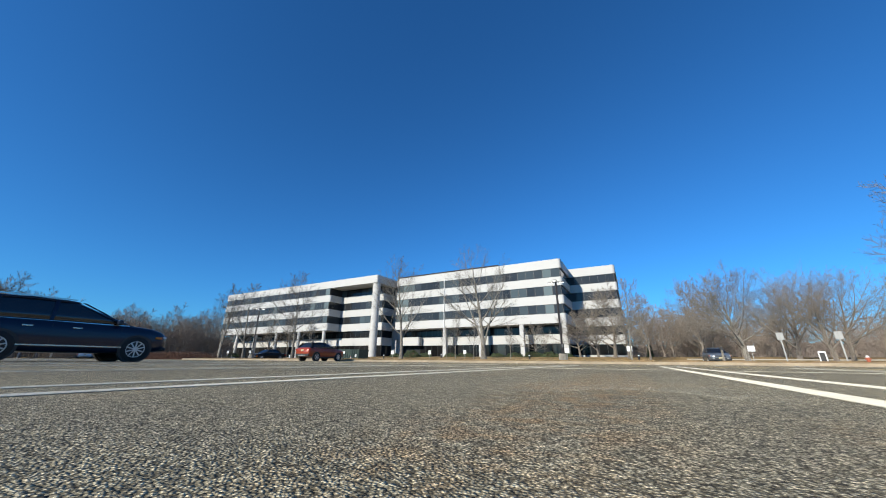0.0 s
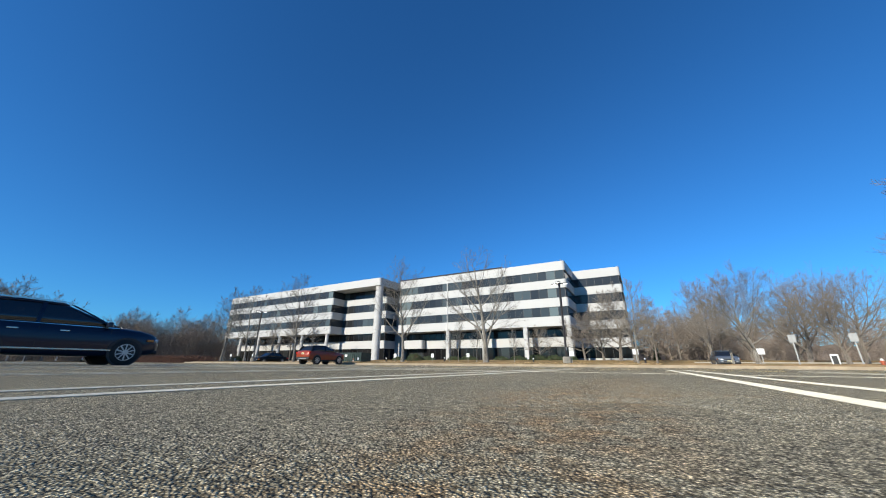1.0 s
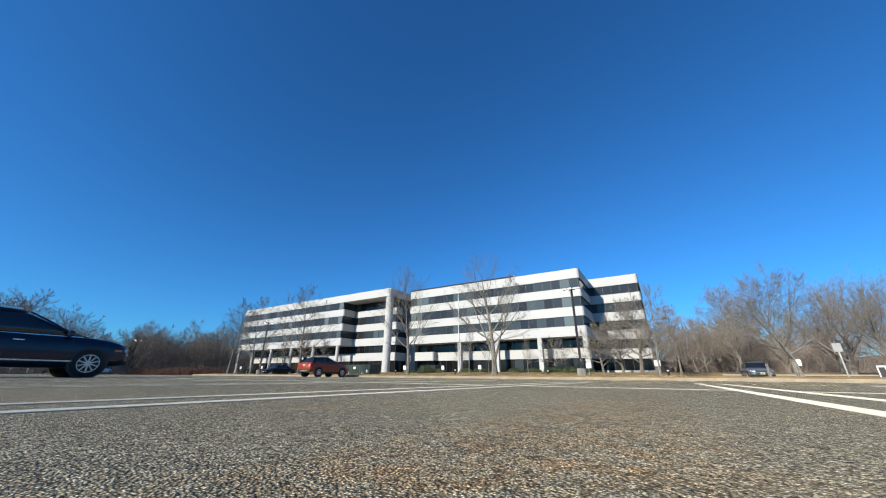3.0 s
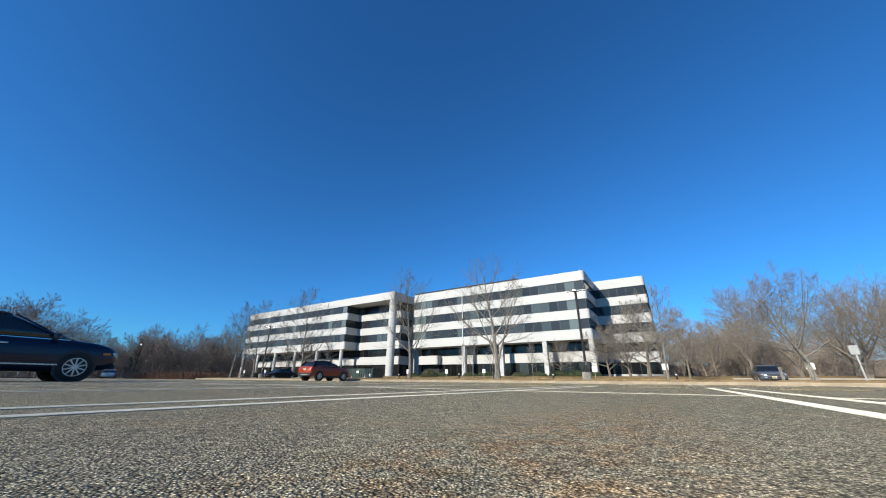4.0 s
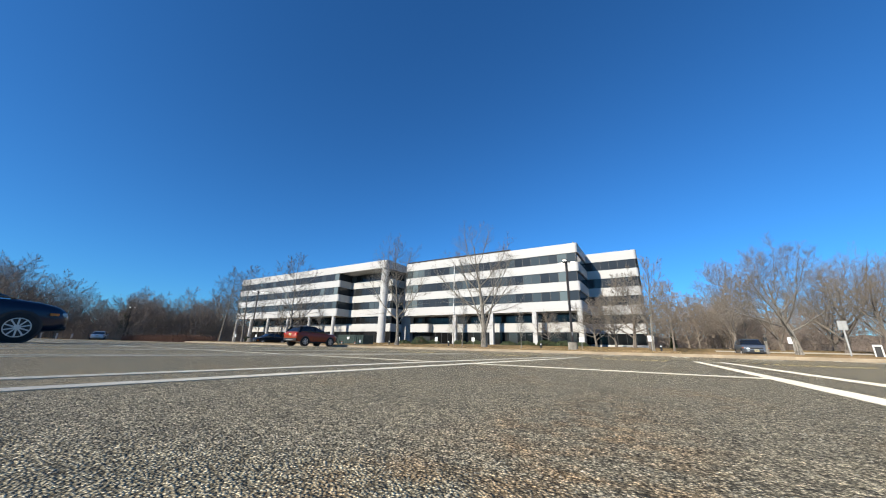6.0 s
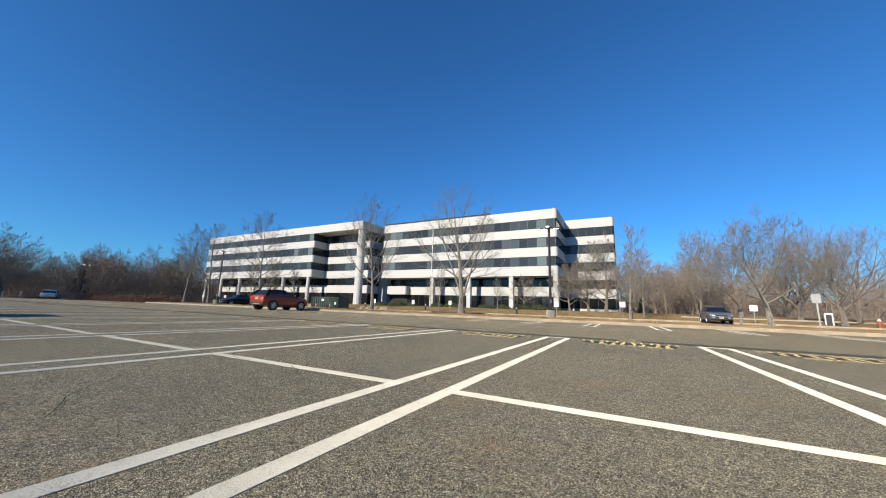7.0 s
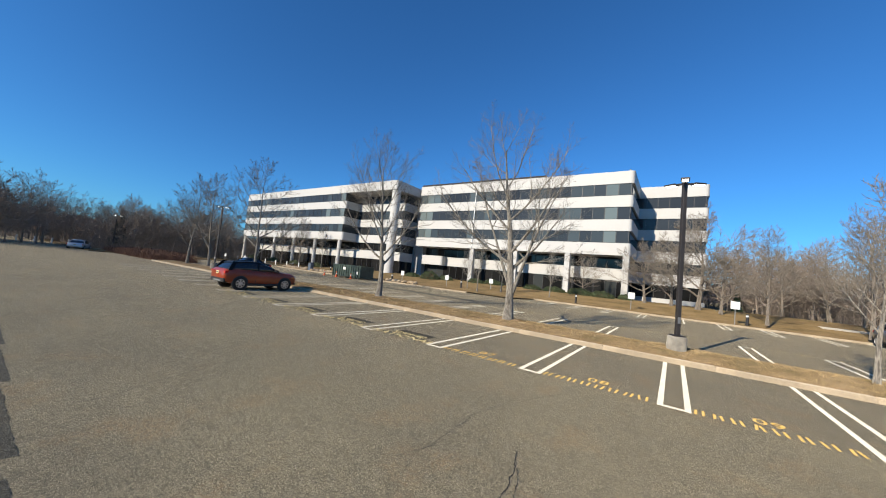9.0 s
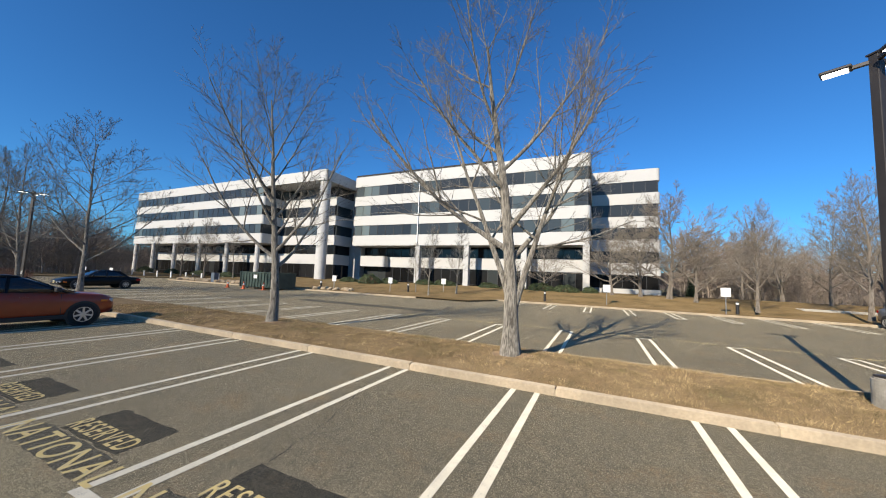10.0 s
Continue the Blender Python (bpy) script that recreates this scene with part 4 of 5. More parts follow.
def skip(x, y, turn):
    t = empty("dumpster", (x, y, 0), turn)
    tagged(t, "long dark green steel roll-off dumpster", "dumpster")
    L, D, H = 5.6, 2.3, 1.75
    for nm, b in (("side_wall", box(0, L, 0, 0.06, 0.22, H)), ("side_wall", box(0, L, D - 0.06, D, 0.22, H)), ("end_wall", box(0, 0.06, 0.06, D - 0.06, 0.22, H)), ("end_wall", box(L - 0.06, L, 0.06, D - 0.06, 0.22, H)), ("floor_plate", box(0, L, 0.06, D - 0.06, 0.16, 0.22))):
        part(nm, b, SKIP, t)
    part("top_rail", box(-0.03, L + 0.03, -0.06, 0.02, H - 0.1, H, 0.01), SKIP, t)
    part("top_rail", box(-0.03, L + 0.03, D - 0.02, D + 0.06, H - 0.1, H, 0.01), SKIP, t)
    for i in range(13):
        xc = 0.08 + i * (L - 0.16) / 12
        part("rib", box(xc - 0.05, xc + 0.05, -0.08, -0.001, 0.2, H - 0.1, 0.01), SKIP, t)
    for xc in (0.7, L - 0.7):
        for yc in (0.2, D - 0.35):
            part("wheel", cyl((xc, yc, 0.12), (xc, yc + 0.15, 0.12), 0.12, n=16), STEEL, t)
    part("label_plate", box(2.2, 2.7, -0.092, -0.081, 1.1, 1.45), SIGN_WHITE, t, "pale square notice")
    part("label_plate", box(4.9, 5.2, -0.092, -0.081, 0.6, 1.0), SIGN_WHITE, t)


skip(-42.0, 32.4, 1.0)


def cone(x, y):
    t = empty("traffic_cone", (x, y, 0))
    tagged(t, "orange traffic cone with a white collar", "cone", "traffic cones")
    part("foot", box(-0.19, 0.19, -0.19, 0.19, 0, 0.04, 0.01), CONE, t)
    part("cone_body", cyl((0, 0, 0.04), (0, 0, 0.75), 0.14, 0.03, 18), CONE, t)
    part("collar", cyl((0, 0, 0.42), (0, 0, 0.56), 0.086, 0.063, 18), SIGN_WHITE, t)


for x, y in ((-42.3, 31.3), (-39.6, 31.2), (-37.2, 31.6)):
    cone(x, y)

# stones in the bed by the entrance
rs = random.Random(8)
stone_meshes = []
for i in range(5):
    bm = bmesh.new()
    bmesh.ops.create_icosphere(bm, subdivisions=2, radius=0.3)
    for v in bm.verts:
        v.co *= 0.8 + 0.5 * noise.noise(v.co * 3 + Vector((i * 7, 0, 0)))
        v.co.z *= 0.75
    me = bpy.data.meshes.new("stone")
    bm.to_mesh(me)
    bm.free()
    me.materials.append(STONE)
    stone_meshes.append(me)
for i in range(96):
    x = rs.uniform(-63, -47) if i < 80 else rs.uniform(-36.5, -31)
    y = rs.uniform(36.4, 38.0)
    s = new("stone", stone_meshes[i % 5])
    s.matrix_basis = pose(x, y, lawn_z(x, y) + 0.08, rs.uniform(-20, 20), rs.uniform(-20, 20), rs.uniform(0, 360)) @ Matrix.Scale(rs.uniform(0.9, 1.7), 4)
    tagged(s, "pale brown field stone edging the bed", "stone", "stones of the bed")
bin_t = empty("litter_bin", (-53.5, 36.6, 0.2))
tagged(bin_t, "dark blue-grey litter bin by the stone bed", "litter bin")
part("bin_body", box(-0.35, 0.35, -0.3, 0.3, -0.1, 1.15, 0.05), plain("bin_grey", (0.08, 0.11, 0.15), 0.6), bin_t)
part("bin_lid", box(-0.38, 0.38, -0.33, 0.33, 1.15, 1.25, 0.03), BLACK, bin_t)


# ---------------------------------------------------------------- evergreen shrubs
def shrub(x, y, rx, ry, h, seed, label="clipped low evergreen shrub at the building"):
    r = np.random.RandomState(seed)
    n = int(1400 * rx * ry ** 0.5 * 1.2) + 500
    d = r.normal(0, 1, (n, 3))
    d /= np.linalg.norm(d, axis=1, keepdims=True)
    d[:, 2] = np.abs(d[:, 2])
    rad = (r.uniform(0.75, 1.0, n) + 0.06 * np.sin(d[:, 0] * 9) + 0.06 * np.cos(d[:, 1] * 7))[:, None]
    p = d * rad * np.array([rx, ry, h])
    u = r.normal(0, 1, (n, 3))
    u /= np.linalg.norm(u, axis=1, keepdims=True)
    v = np.cross(u, d + r.normal(0, 0.5, (n, 3)))
    v /= np.linalg.norm(v, axis=1, keepdims=True) + 1e-9
    s = r.uniform(0.05, 0.11, n)[:, None]
    q = np.stack([p - u * s, p + v * s * 0.5, p + u * s, p - v * s * 0.5], 1).reshape(-1, 3)
    t = empty("shrub", (x, y, lawn_z(x, y) - 0.05))
    tagged(t, label, "shrub", "evergreen shrubs")
    quads("foliage", q, np.arange(len(q)).reshape(-1, 4), SHRUB, t, smooth=False)
    bm = bmesh.new()
    bmesh.ops.create_icosphere(bm, subdivisions=3, radius=0.78)
    for vv in bm.verts:
        vv.co = Vector((vv.co.x * rx, vv.co.y * ry, max(0, vv.co.z) * h))
    part("inner_branches", bm, RED_TWIG, t)


for i, (x, y, rx, ry, h) in enumerate([(-13.5, 51.3, 1.7, 0.9, 0.95), (-10.6, 51.2, 1.5, 0.9, 0.85), (-17.0, 51.4, 1.6, 0.9, 0.75), (-20.2, 51.4, 1.4, 0.8, 0.7), (-26.5, 51.2, 1.8, 0.9, 0.8), (-29.6, 51.0, 1.5, 0.9, 0.75), (-36.4, 47.5, 1.7, 1.4, 1.35), (-34.2, 49.0, 1.4, 1.0, 0.8), (-41.0, 48.5, 1.6, 1.0, 0.7), (-55, 45.5, 1.8, 1.0, 0.7), (-65, 45.5, 2.0, 1.0, 0.8), (-74, 46, 1.8, 1.0, 0.8), (-83, 46, 2.0, 1.0, 0.9), (-93, 46, 2.2, 1.2, 1.1), (-8.0, 51.8, 0.9, 0.8, 0.7)]):
    shrub(x, y, rx, ry, h, 200 + i)


def pine(x, y, h, seed):
    """A dark evergreen among the bare woods."""
    r = np.random.RandomState(seed)
    t = empty("evergreen_tree", (x, y, 0))
    tagged(t, "dark green evergreen among the bare woods", "tree", "evergreens in the woods")
    part("trunk", cyl((0, 0, 0), (0, 0, h), 0.2, 0.03, 8), FAR_BARK, t)
    n = 3800
    f = r.uniform(0.12, 1, n) ** 0.8
    a = r.uniform(0, 6.28, n)
    rad = (1 - f) * h * 0.27 * r.uniform(0.3, 1.0, n) * (0.75 + 0.25 * np.sin(a * 5 + f * 30))
    p = np.stack([rad * np.cos(a), rad * np.sin(a), f * h - rad * 0.25], -1)
    u = np.stack([np.cos(a), np.sin(a), r.normal(-0.2, 0.25, n)], -1)
    v = np.stack([-np.sin(a), np.cos(a), r.normal(0, 0.3, n)], -1)
    s = r.uniform(0.15, 0.32, n)[:, None]
    q = np.stack([p - u * s, p + v * s * 0.5, p + u * s, p - v * s * 0.5], 1).reshape(-1, 3)
    quads("foliage", q, np.arange(len(q)).reshape(-1, 4), PINE, t, smooth=False)


for i, (x, y, h) in enumerate([(-93, 20, 8.0), (4.6, 66, 3.4)]):
    pine(x, y, h, 300 + i)

# ---- dry grass blades on the near strip
rg = np.random.RandomState(12)
n = 150000
gx, gy = rg.uniform(-26, 3, n), rg.uniform(F_KERB + 0.18, B_KERB - 0.18, n)
jj = (gy - F_KERB - KW) / (B_KERB - F_KERB - 2 * KW)
mound_f = np.sin(np.clip(jj, 0, 1) * math.pi)
gz = 0.11 + mound_f * 0.12 + mound_f * np.array([0.05 * noise.noise((u * 0.9, w * 0.9, 3)) + 0.03 * noise.noise((u * 3.1, w * 3.1, 7)) for u, w in zip(gx, gy)])
p = np.stack([gx, gy, gz], -1)
d = np.stack([rg.normal(0, 1.0, n), rg.normal(0, 1.0, n), np.ones(n)], -1)
d /= np.linalg.norm(d, axis=1, keepdims=True)
a = rg.uniform(0, 6.28, n)
s = np.stack([np.cos(a), np.sin(a), 0 * a], -1) * 0.003
tuft = np.array([noise.noise((u * 1.7, w * 1.7, 5.0)) for u, w in zip(gx, gy)])
ln = (rg.uniform(0.035, 0.085, n) * (1.0 + 1.1 * tuft))[:, None]
q = np.stack([p - s, p + s, p + d * ln + s * 0.3, p + d * ln - s * 0.3], 1).reshape(-1, 3)
blades = quads("grass_blades", q, np.arange(4 * n).reshape(-1, 4), BLADE, None, smooth=False)
tagged(blades, "dry yellow grass blades on the planted strip", "grass", kind="stuff")

# ---- loose and standing aggregate on the asphalt where the surface is seen from close by
rp = np.random.RandomState(21)
n = 11000
rad = 0.25 + 3.0 * rp.uniform(0, 1, n) ** 1.3
ang = rp.uniform(0.0, math.pi, n)
px, py = 1.9 + rad * np.cos(ang), -8.4 + rad * np.sin(ang) * 1.25
oct_v = np.array([(1, 0, 0), (0, 1, 0), (-1, 0, 0), (0, -1, 0), (0, 0, 1)], float)
size = rp.uniform(0.0014, 0.0032, n) * np.where(rp.uniform(0, 1, n) > 0.98, 1.5, 1.0)
turn = rp.uniform(0, 6.28, n)
vv = np.repeat(oct_v[None], n, 0) * size[:, None, None] * rp.uniform(0.7, 1.3, (n, 5, 3))
vv[:, :, 2] *= 0.75
cx, sx = np.cos(turn)[:, None], np.sin(turn)[:, None]
vv = np.stack([vv[:, :, 0] * cx - vv[:, :, 1] * sx + px[:, None], vv[:, :, 0] * sx + vv[:, :, 1] * cx + py[:, None], vv[:, :, 2] - 0.0004], -1).reshape(-1, 3)
tri = np.array([(0, 1, 4), (1, 2, 4), (2, 3, 4), (3, 0, 4)])
ff = (np.arange(n)[:, None, None] * 5 + tri[None]).reshape(-1, 3)
gm = Mat("aggregate", 0.8, 0, 0.4)
isl = gm.t.nodes.new("ShaderNodeNewGeometry").outputs["Random Per Island"]
gm.color(gm.ramp(isl, [(0.0, (0.1, 0.095, 0.08)), (0.5, (0.3, 0.28, 0.21)), (0.9, (0.42, 0.37, 0.27)), (1.0, (0.6, 0.54, 0.42))]))
grit = quads("asphalt_aggregate", vv, ff, gm.m, None, smooth=False)
tagged(grit, "pale stone chips standing out of the asphalt", "gravel", kind="stuff")


# ---------------------------------------------------------------- cars
def lathe(profile, n=28):
    """A body turned round the x axis from (x, radius) pairs."""
    bm = bmesh.new()
    rings = []
    for x, r in profile:
        rings.append([bm.verts.new((x, r * math.cos(2 * math.pi * i / n), r * math.sin(2 * math.pi * i / n))) for i in range(n)])
    for a, b in zip(rings, rings[1:]):
        for i in range(n):
            bm.faces.new((a[i], a[(i + 1) % n], b[(i + 1) % n], b[i]))
    return bm


def hull(p, q, wide, thick, axis):
    """A flat bar from p to q, wide along y, thick along x."""
    bm = bmesh.new()
    vs = []
    for c in (p, q):
        for sx, sy in ((-1, -1), (1, -1), (1, 1), (-1, 1)):
            vs.append(bm.verts.new((c[0] + sx * thick / 2, c[1] + sy * wide / 2, c[2])))
    for f in ((0, 1, 2, 3), (4, 5, 6, 7), (0, 1, 5, 4), (1, 2, 6, 5), (2, 3, 7, 6), (3, 0, 4, 7)):
        bm.faces.new([vs[i] for i in f])
    return bm


def loft(sections, close=True):
    """A skin over rings of points, with its ends capped."""
    bm = bmesh.new()
    rings = [[bm.verts.new(p) for p in s] for s in sections]
    for a, b in zip(rings, rings[1:]):
        for i in range(len(a)):
            bm.faces.new((a[i], a[(i + 1) % len(a)], b[(i + 1) % len(a)], b[i]))
    bm.faces.new(rings[0])
    bm.faces.new(rings[-1])
    return bm


def lerp_rows(rows, y):
    for a, b in zip(rows, rows[1:]):
        if a[0] <= y <= b[0]:
            f = (y - a[0]) / (b[0] - a[0])
            f = f * f * (3 - 2 * f) * 0.5 + f * 0.5
            return [u + (v - u) * f for u, v in zip(a[1:], b[1:])]
    return rows[0][1:] if y < rows[0][0] else rows[-1][1:]


def car(name, label, paint, length, width, shoulder, belt, roof, cabin, wheels, radius, spokes, at, turn, trim=BLACK, rails=False, cladding=True, chrome=False, category="car", spoke_w=0.05, slope=0.05, post_mat=None, roof_mat=None):
    """shoulder: rows of (y, underside, top of the lower body, half-width share).
    cabin: rear foot, rear top, front top, front foot of the windows (y), and the window posts."""
    t = empty(name, at, turn)
    tagged(t, label, category, "parked cars")
    hw, hl = width / 2, length / 2
    ys = [-hl + length * i / 40 for i in range(41)]
    secs = []
    for y in ys:
        zb, zt, k = lerp_rows(shoulder, y)
        w = hw * k
        half = [(0.0, zb), (w * 0.80, zb), (w * 0.95, zb + 0.05), (w * 0.985, zb + 0.18), (w, zb + (zt - zb) * 0.45), (w * 0.995, zb + (zt - zb) * 0.68), (w * 0.965, zt - 0.09), (w * 0.90, zt - 0.025), (w * 0.78, zt), (0.0, zt + 0.025)]
        secs.append([(x, y, z) for x, z in half] + [(-x, y, z) for x, z in half[-2:0:-1]])
    body = part("body", loft(secs), paint, t, smooth=True)
    # windows
    rf, rt, ft, ff, posts = cabin
    wb, wt = hw * 0.90, hw * 0.70

    def ring(f, grow=0.0):
        z = belt - 0.03 + (roof - 0.05 - belt + 0.03) * f
        y0, y1 = rf + (rt - rf) * f ** 0.9, ff + (ft - ff) * f ** 0.9
        w = wb + (wt - wb) * f ** 1.3 + grow
        pts = []
        for i in range(36):
            a = 2 * math.pi * i / 36
            c, s = math.cos(a), math.sin(a)
            px = math.copysign(abs(c) ** 0.22, c) * w
            py = (y0 + y1) / 2 + math.copysign(abs(s) ** 0.22, s) * ((y1 - y0) / 2 + grow)
            bow = 0.03 * (1 - (abs(py - (y0 + y1) / 2) / ((y1 - y0) / 2 + grow)) ** 2)
            fall = slope * f * min(max((y1 - 0.5 - py) / (y1 - y0), 0), 1) ** 1.5
            pts.append((px, py, z + bow * f - fall))
        return pts

    part("window_glass", loft([ring(f) for f in (0, 0.35, 0.7, 1.0)]), CAR_GLASS, t, "dark tinted glass", smooth=True)
    rings = []
    for f, g, dz in ((1.0, 0.012, -0.02), (1.0, 0.02, 0.01), (1.0, -0.04, 0.04), (1.0, -0.25, 0.06)):
        rings.append([(p[0], p[1], p[2] + dz) for p in ring(f, g)])
    part("roof", loft(rings), roof_mat or paint, t, smooth=True)
    for sx in (-1, 1):
        for yb, yt, wide in posts:
            fb, ftop = -0.02, 1.0
            p = (sx * (wb + 0.004), yb, belt - 0.06)
            m = (sx * (wb + (wt - wb) * 0.5 ** 1.3 + 0.016), (yb + yt) / 2, belt + (roof - 0.05 - belt) * 0.5)
            q = (sx * (wt + 0.012), yt, roof - 0.04)
            bm = hull(p, m, wide, 0.03, 0)
            other = hull(m, q, wide, 0.03, 0)
            me = bpy.data.meshes.new("tmp")
            other.to_mesh(me)
            other.free()
            bm.from_mesh(me)
            bpy.data.meshes.remove(me)
            part("window_post", bm, (paint if wide > 0.12 else BLACK) if post_mat is None else post_mat, t)
        if rails:
            part("roof_rail", hull((sx * (wt - 0.03), (rt + ft) / 2, roof + 0.015), (sx * (wt - 0.03), (rt + ft) / 2, roof + 0.05), ft - rt - 0.25, 0.04, 0), CHROME, t, "silver roof rail")
        if chrome:
            part("window_trim", hull((sx * (wb + 0.012), (rf + ff) / 2, belt - 0.035), (sx * (wb + 0.01), (rf + ff) / 2, belt - 0.012), ff - rf - 0.5, 0.012, 0), CHROME, t, "chrome window trim")
            part("side_trim", hull((sx * (hw + 0.002), 0.05, 0.42), (sx * (hw + 0.002), 0.05, 0.455), length * 0.48, 0.012, 0), CHROME, t, "chrome sill trim")
        part("mirror", box(sx * (hw + 0.03) - 0.1, sx * (hw + 0.03) + 0.1, ff - 0.62, ff - 0.48, belt - 0.02, belt + 0.13, 0.035), paint if not cladding else trim, t)
        for yh in ((rf + ff) / 2 - 0.55, (rf + ff) / 2 + 0.42):
            part("door_handle", box(sx * hw * 0.985 - 0.018, sx * hw * 0.985 + 0.018, yh - 0.1, yh + 0.1, belt - 0.2, belt - 0.165, 0.006), CHROME if chrome else paint, t)
        if cladding:
            part("sill", box(min(sx * hw * 0.93, sx * (hw + 0.004)), max(sx * hw * 0.93, sx * (hw + 0.004)), wheels[0] + radius, wheels[1] - radius, 0.26, 0.4, 0.02), trim, t)
        for yd in ((rf + ff) / 2 - 0.06, ff - 0.42):
            part("door_gap", hull((sx * hw * 0.998, yd, 0.42), (sx * hw * 0.972, yd - 0.02, belt - 0.1), 0.012, 0.012, 0), BLACK, t)
    # wheels
    tyre = lathe([(-0.11, radius * 0.62), (-0.11, radius * 0.93), (-0.085, radius), (0.085, radius), (0.11, radius * 0.93), (0.11, radius * 0.62)])
    rim = lathe([(0.02, radius * 0.6), (0.1, radius * 0.66), (0.114, radius * 0.64), (0.114, radius * 0.6), (0.06, radius * 0.57), (0.03, radius * 0.3)])
    for i in range(spokes):
        a = 2 * math.pi * i / spokes
        b = box(0.07, 0.108, -spoke_w * 0.5, spoke_w * 0.5, 0.05, radius * 0.62, 0.008)
        b.transform(Matrix.Rotation(a, 4, "X"))
        me = bpy.data.meshes.new("tmp")
        b.to_mesh(me)
        b.free()
        rim.from_mesh(me)
        bpy.data.meshes.remove(me)
    cyl((0.06, 0, 0), (0.115, 0, 0), radius * 0.17, n=16, bm=rim)
    disc = cyl((0.0, 0, 0), (0.03, 0, 0), radius * 0.6, n=24)
    made = None
    for yw in wheels:
        for sx in (1, -1):
            m = pose(sx * (hw - 0.088), yw, radius, 0, 0, 0 if sx > 0 else 180)
            if made is None:
                wheel = part("wheel", disc, BLACK, t)
                wheel.matrix_basis = m
                part("tyre", tyre, TYRE, wheel, smooth=True)
                part("rim", rim, ALLOY, wheel, "silver alloy rim")
                made = wheel
            else:
                wheel = like(made, m, t)
                for c in made.children:
                    o = like(c, Matrix.Identity(4), wheel)
            arch = cyl((sx * (hw - 0.14), yw, radius + 0.01), (sx * (hw + 0.0035), yw, radius + 0.01), radius + 0.05, n=32)
            part("wheel_arch", arch, trim if cladding else BLACK, t)
    # front and rear
    zb, zt, k = lerp_rows(shoulder, hl - 0.1)
    zr, ztr, kr = lerp_rows(shoulder, -hl + 0.1)
    wf = hw * k
    for sx in (-1, 1):
        h = box(sx * wf * 0.8 - 0.17, sx * wf * 0.8 + 0.17, hl - 0.33, hl - 0.055, zt - 0.2, zt - 0.07, 0.03)
        part("headlamp", h, HEADLIGHT, t, "clear headlamp")
        part("side_marker", box(min(sx * hw * 0.9, sx * hw * 0.975), max(sx * hw * 0.9, sx * hw * 0.975), hl - 0.42, hl - 0.24, zt - 0.17, zt - 0.1, 0.01), AMBER, t)
        b = box(sx * hw * kr * 0.84 - 0.2, sx * hw * kr * 0.84 + 0.14, -hl + 0.015, -hl + 0.3, ztr - 0.26, ztr - 0.1, 0.03)
        part("tail_lamp", b, TAIL, t, "red tail lamp")
        part("fog_lamp", box(sx * wf * 0.72 - 0.1, sx * wf * 0.72 + 0.1, hl - 0.07, hl + 0.004, zb + 0.14, zb + 0.22, 0.02), HEADLIGHT, t)
    part("grille", box(-wf * 0.58, wf * 0.58, hl - 0.1, hl + 0.006, zt - 0.23, zt - 0.09, 0.02), BLACK, t)
    part("lower_grille", box(-wf * 0.6, wf * 0.6, hl - 0.1, hl + 0.008, zb + 0.1, zb + 0.24, 0.02), BLACK, t)
    part("front_bumper", box(-wf * 0.93, wf * 0.93, hl - 0.28, hl + 0.004, zb - 0.01, zb + 0.11, 0.04), trim, t)
    part("rear_bumper", box(-hw * kr * 0.96, hw * kr * 0.96, -hl - 0.004, -hl + 0.28, zr - 0.01, zr + 0.26, 0.05), trim if cladding else paint, t)
    part("rear_valance", box(-hw * kr * 0.55, hw * kr * 0.55, -hl - 0.012, -hl + 0.1, zr + 0.02, zr + 0.12, 0.02), STEEL, t)
    for yp, s in ((hl + 0.008, 1), (-hl - 0.006, -1)):
        zp = zb + 0.2 if s > 0 else ztr - 0.22
        plate = part("number_plate", box(-0.16, 0.16, yp - 0.012, yp + 0.012, zp - 0.08, zp + 0.08, 0.006), PLATE, t, "cream plate")
        part("plate_bar", box(-0.12, 0.12, yp - 0.014 if s < 0 else yp + 0.0115, yp - 0.0115 if s < 0 else yp + 0.014, zp - 0.035, zp + 0.035), PLATE_BAR, plate)
    part("rear_window_wiper", box(-0.02, 0.25, rf - 0.03, rf - 0.015, belt + 0.02, belt + 0.04), BLACK, t)
    return t


SUV = [(-2.2, 0.46, 1.02, 0.82), (-2.12, 0.42, 1.16, 0.9), (-1.7, 0.36, 1.22, 0.98), (-0.6, 0.3, 1.18, 1.0), (0.9, 0.3, 1.13, 1.0), (1.25, 0.3, 1.1, 0.985), (1.8, 0.34, 1.05, 0.95), (2.06, 0.38, 0.98, 0.88), (2.19, 0.42, 0.84, 0.76)]
red_suv = car("compact_suv", "orange-red compact sport utility car with black roof, parked nose-in", RED_PAINT, 4.37, 1.92, SUV, 1.17, 1.66,
    (-2.08, -1.72, -0.02, 1.22, [(-1.9, -1.62, 0.24), (-0.36, -0.3, 0.07), (0.92, 0.02, 0.07)]), (-1.32, 1.34), 0.385, 7, (-23.33, 12.7, 0.0), 0, cladding=True, spoke_w=0.06, slope=0.16, post_mat=BLACK_PAINT, roof_mat=BLACK_PAINT)
red_suv.matrix_basis = pose(-22.9, 12.6, 0) @ Matrix.Scale(0.94, 4)
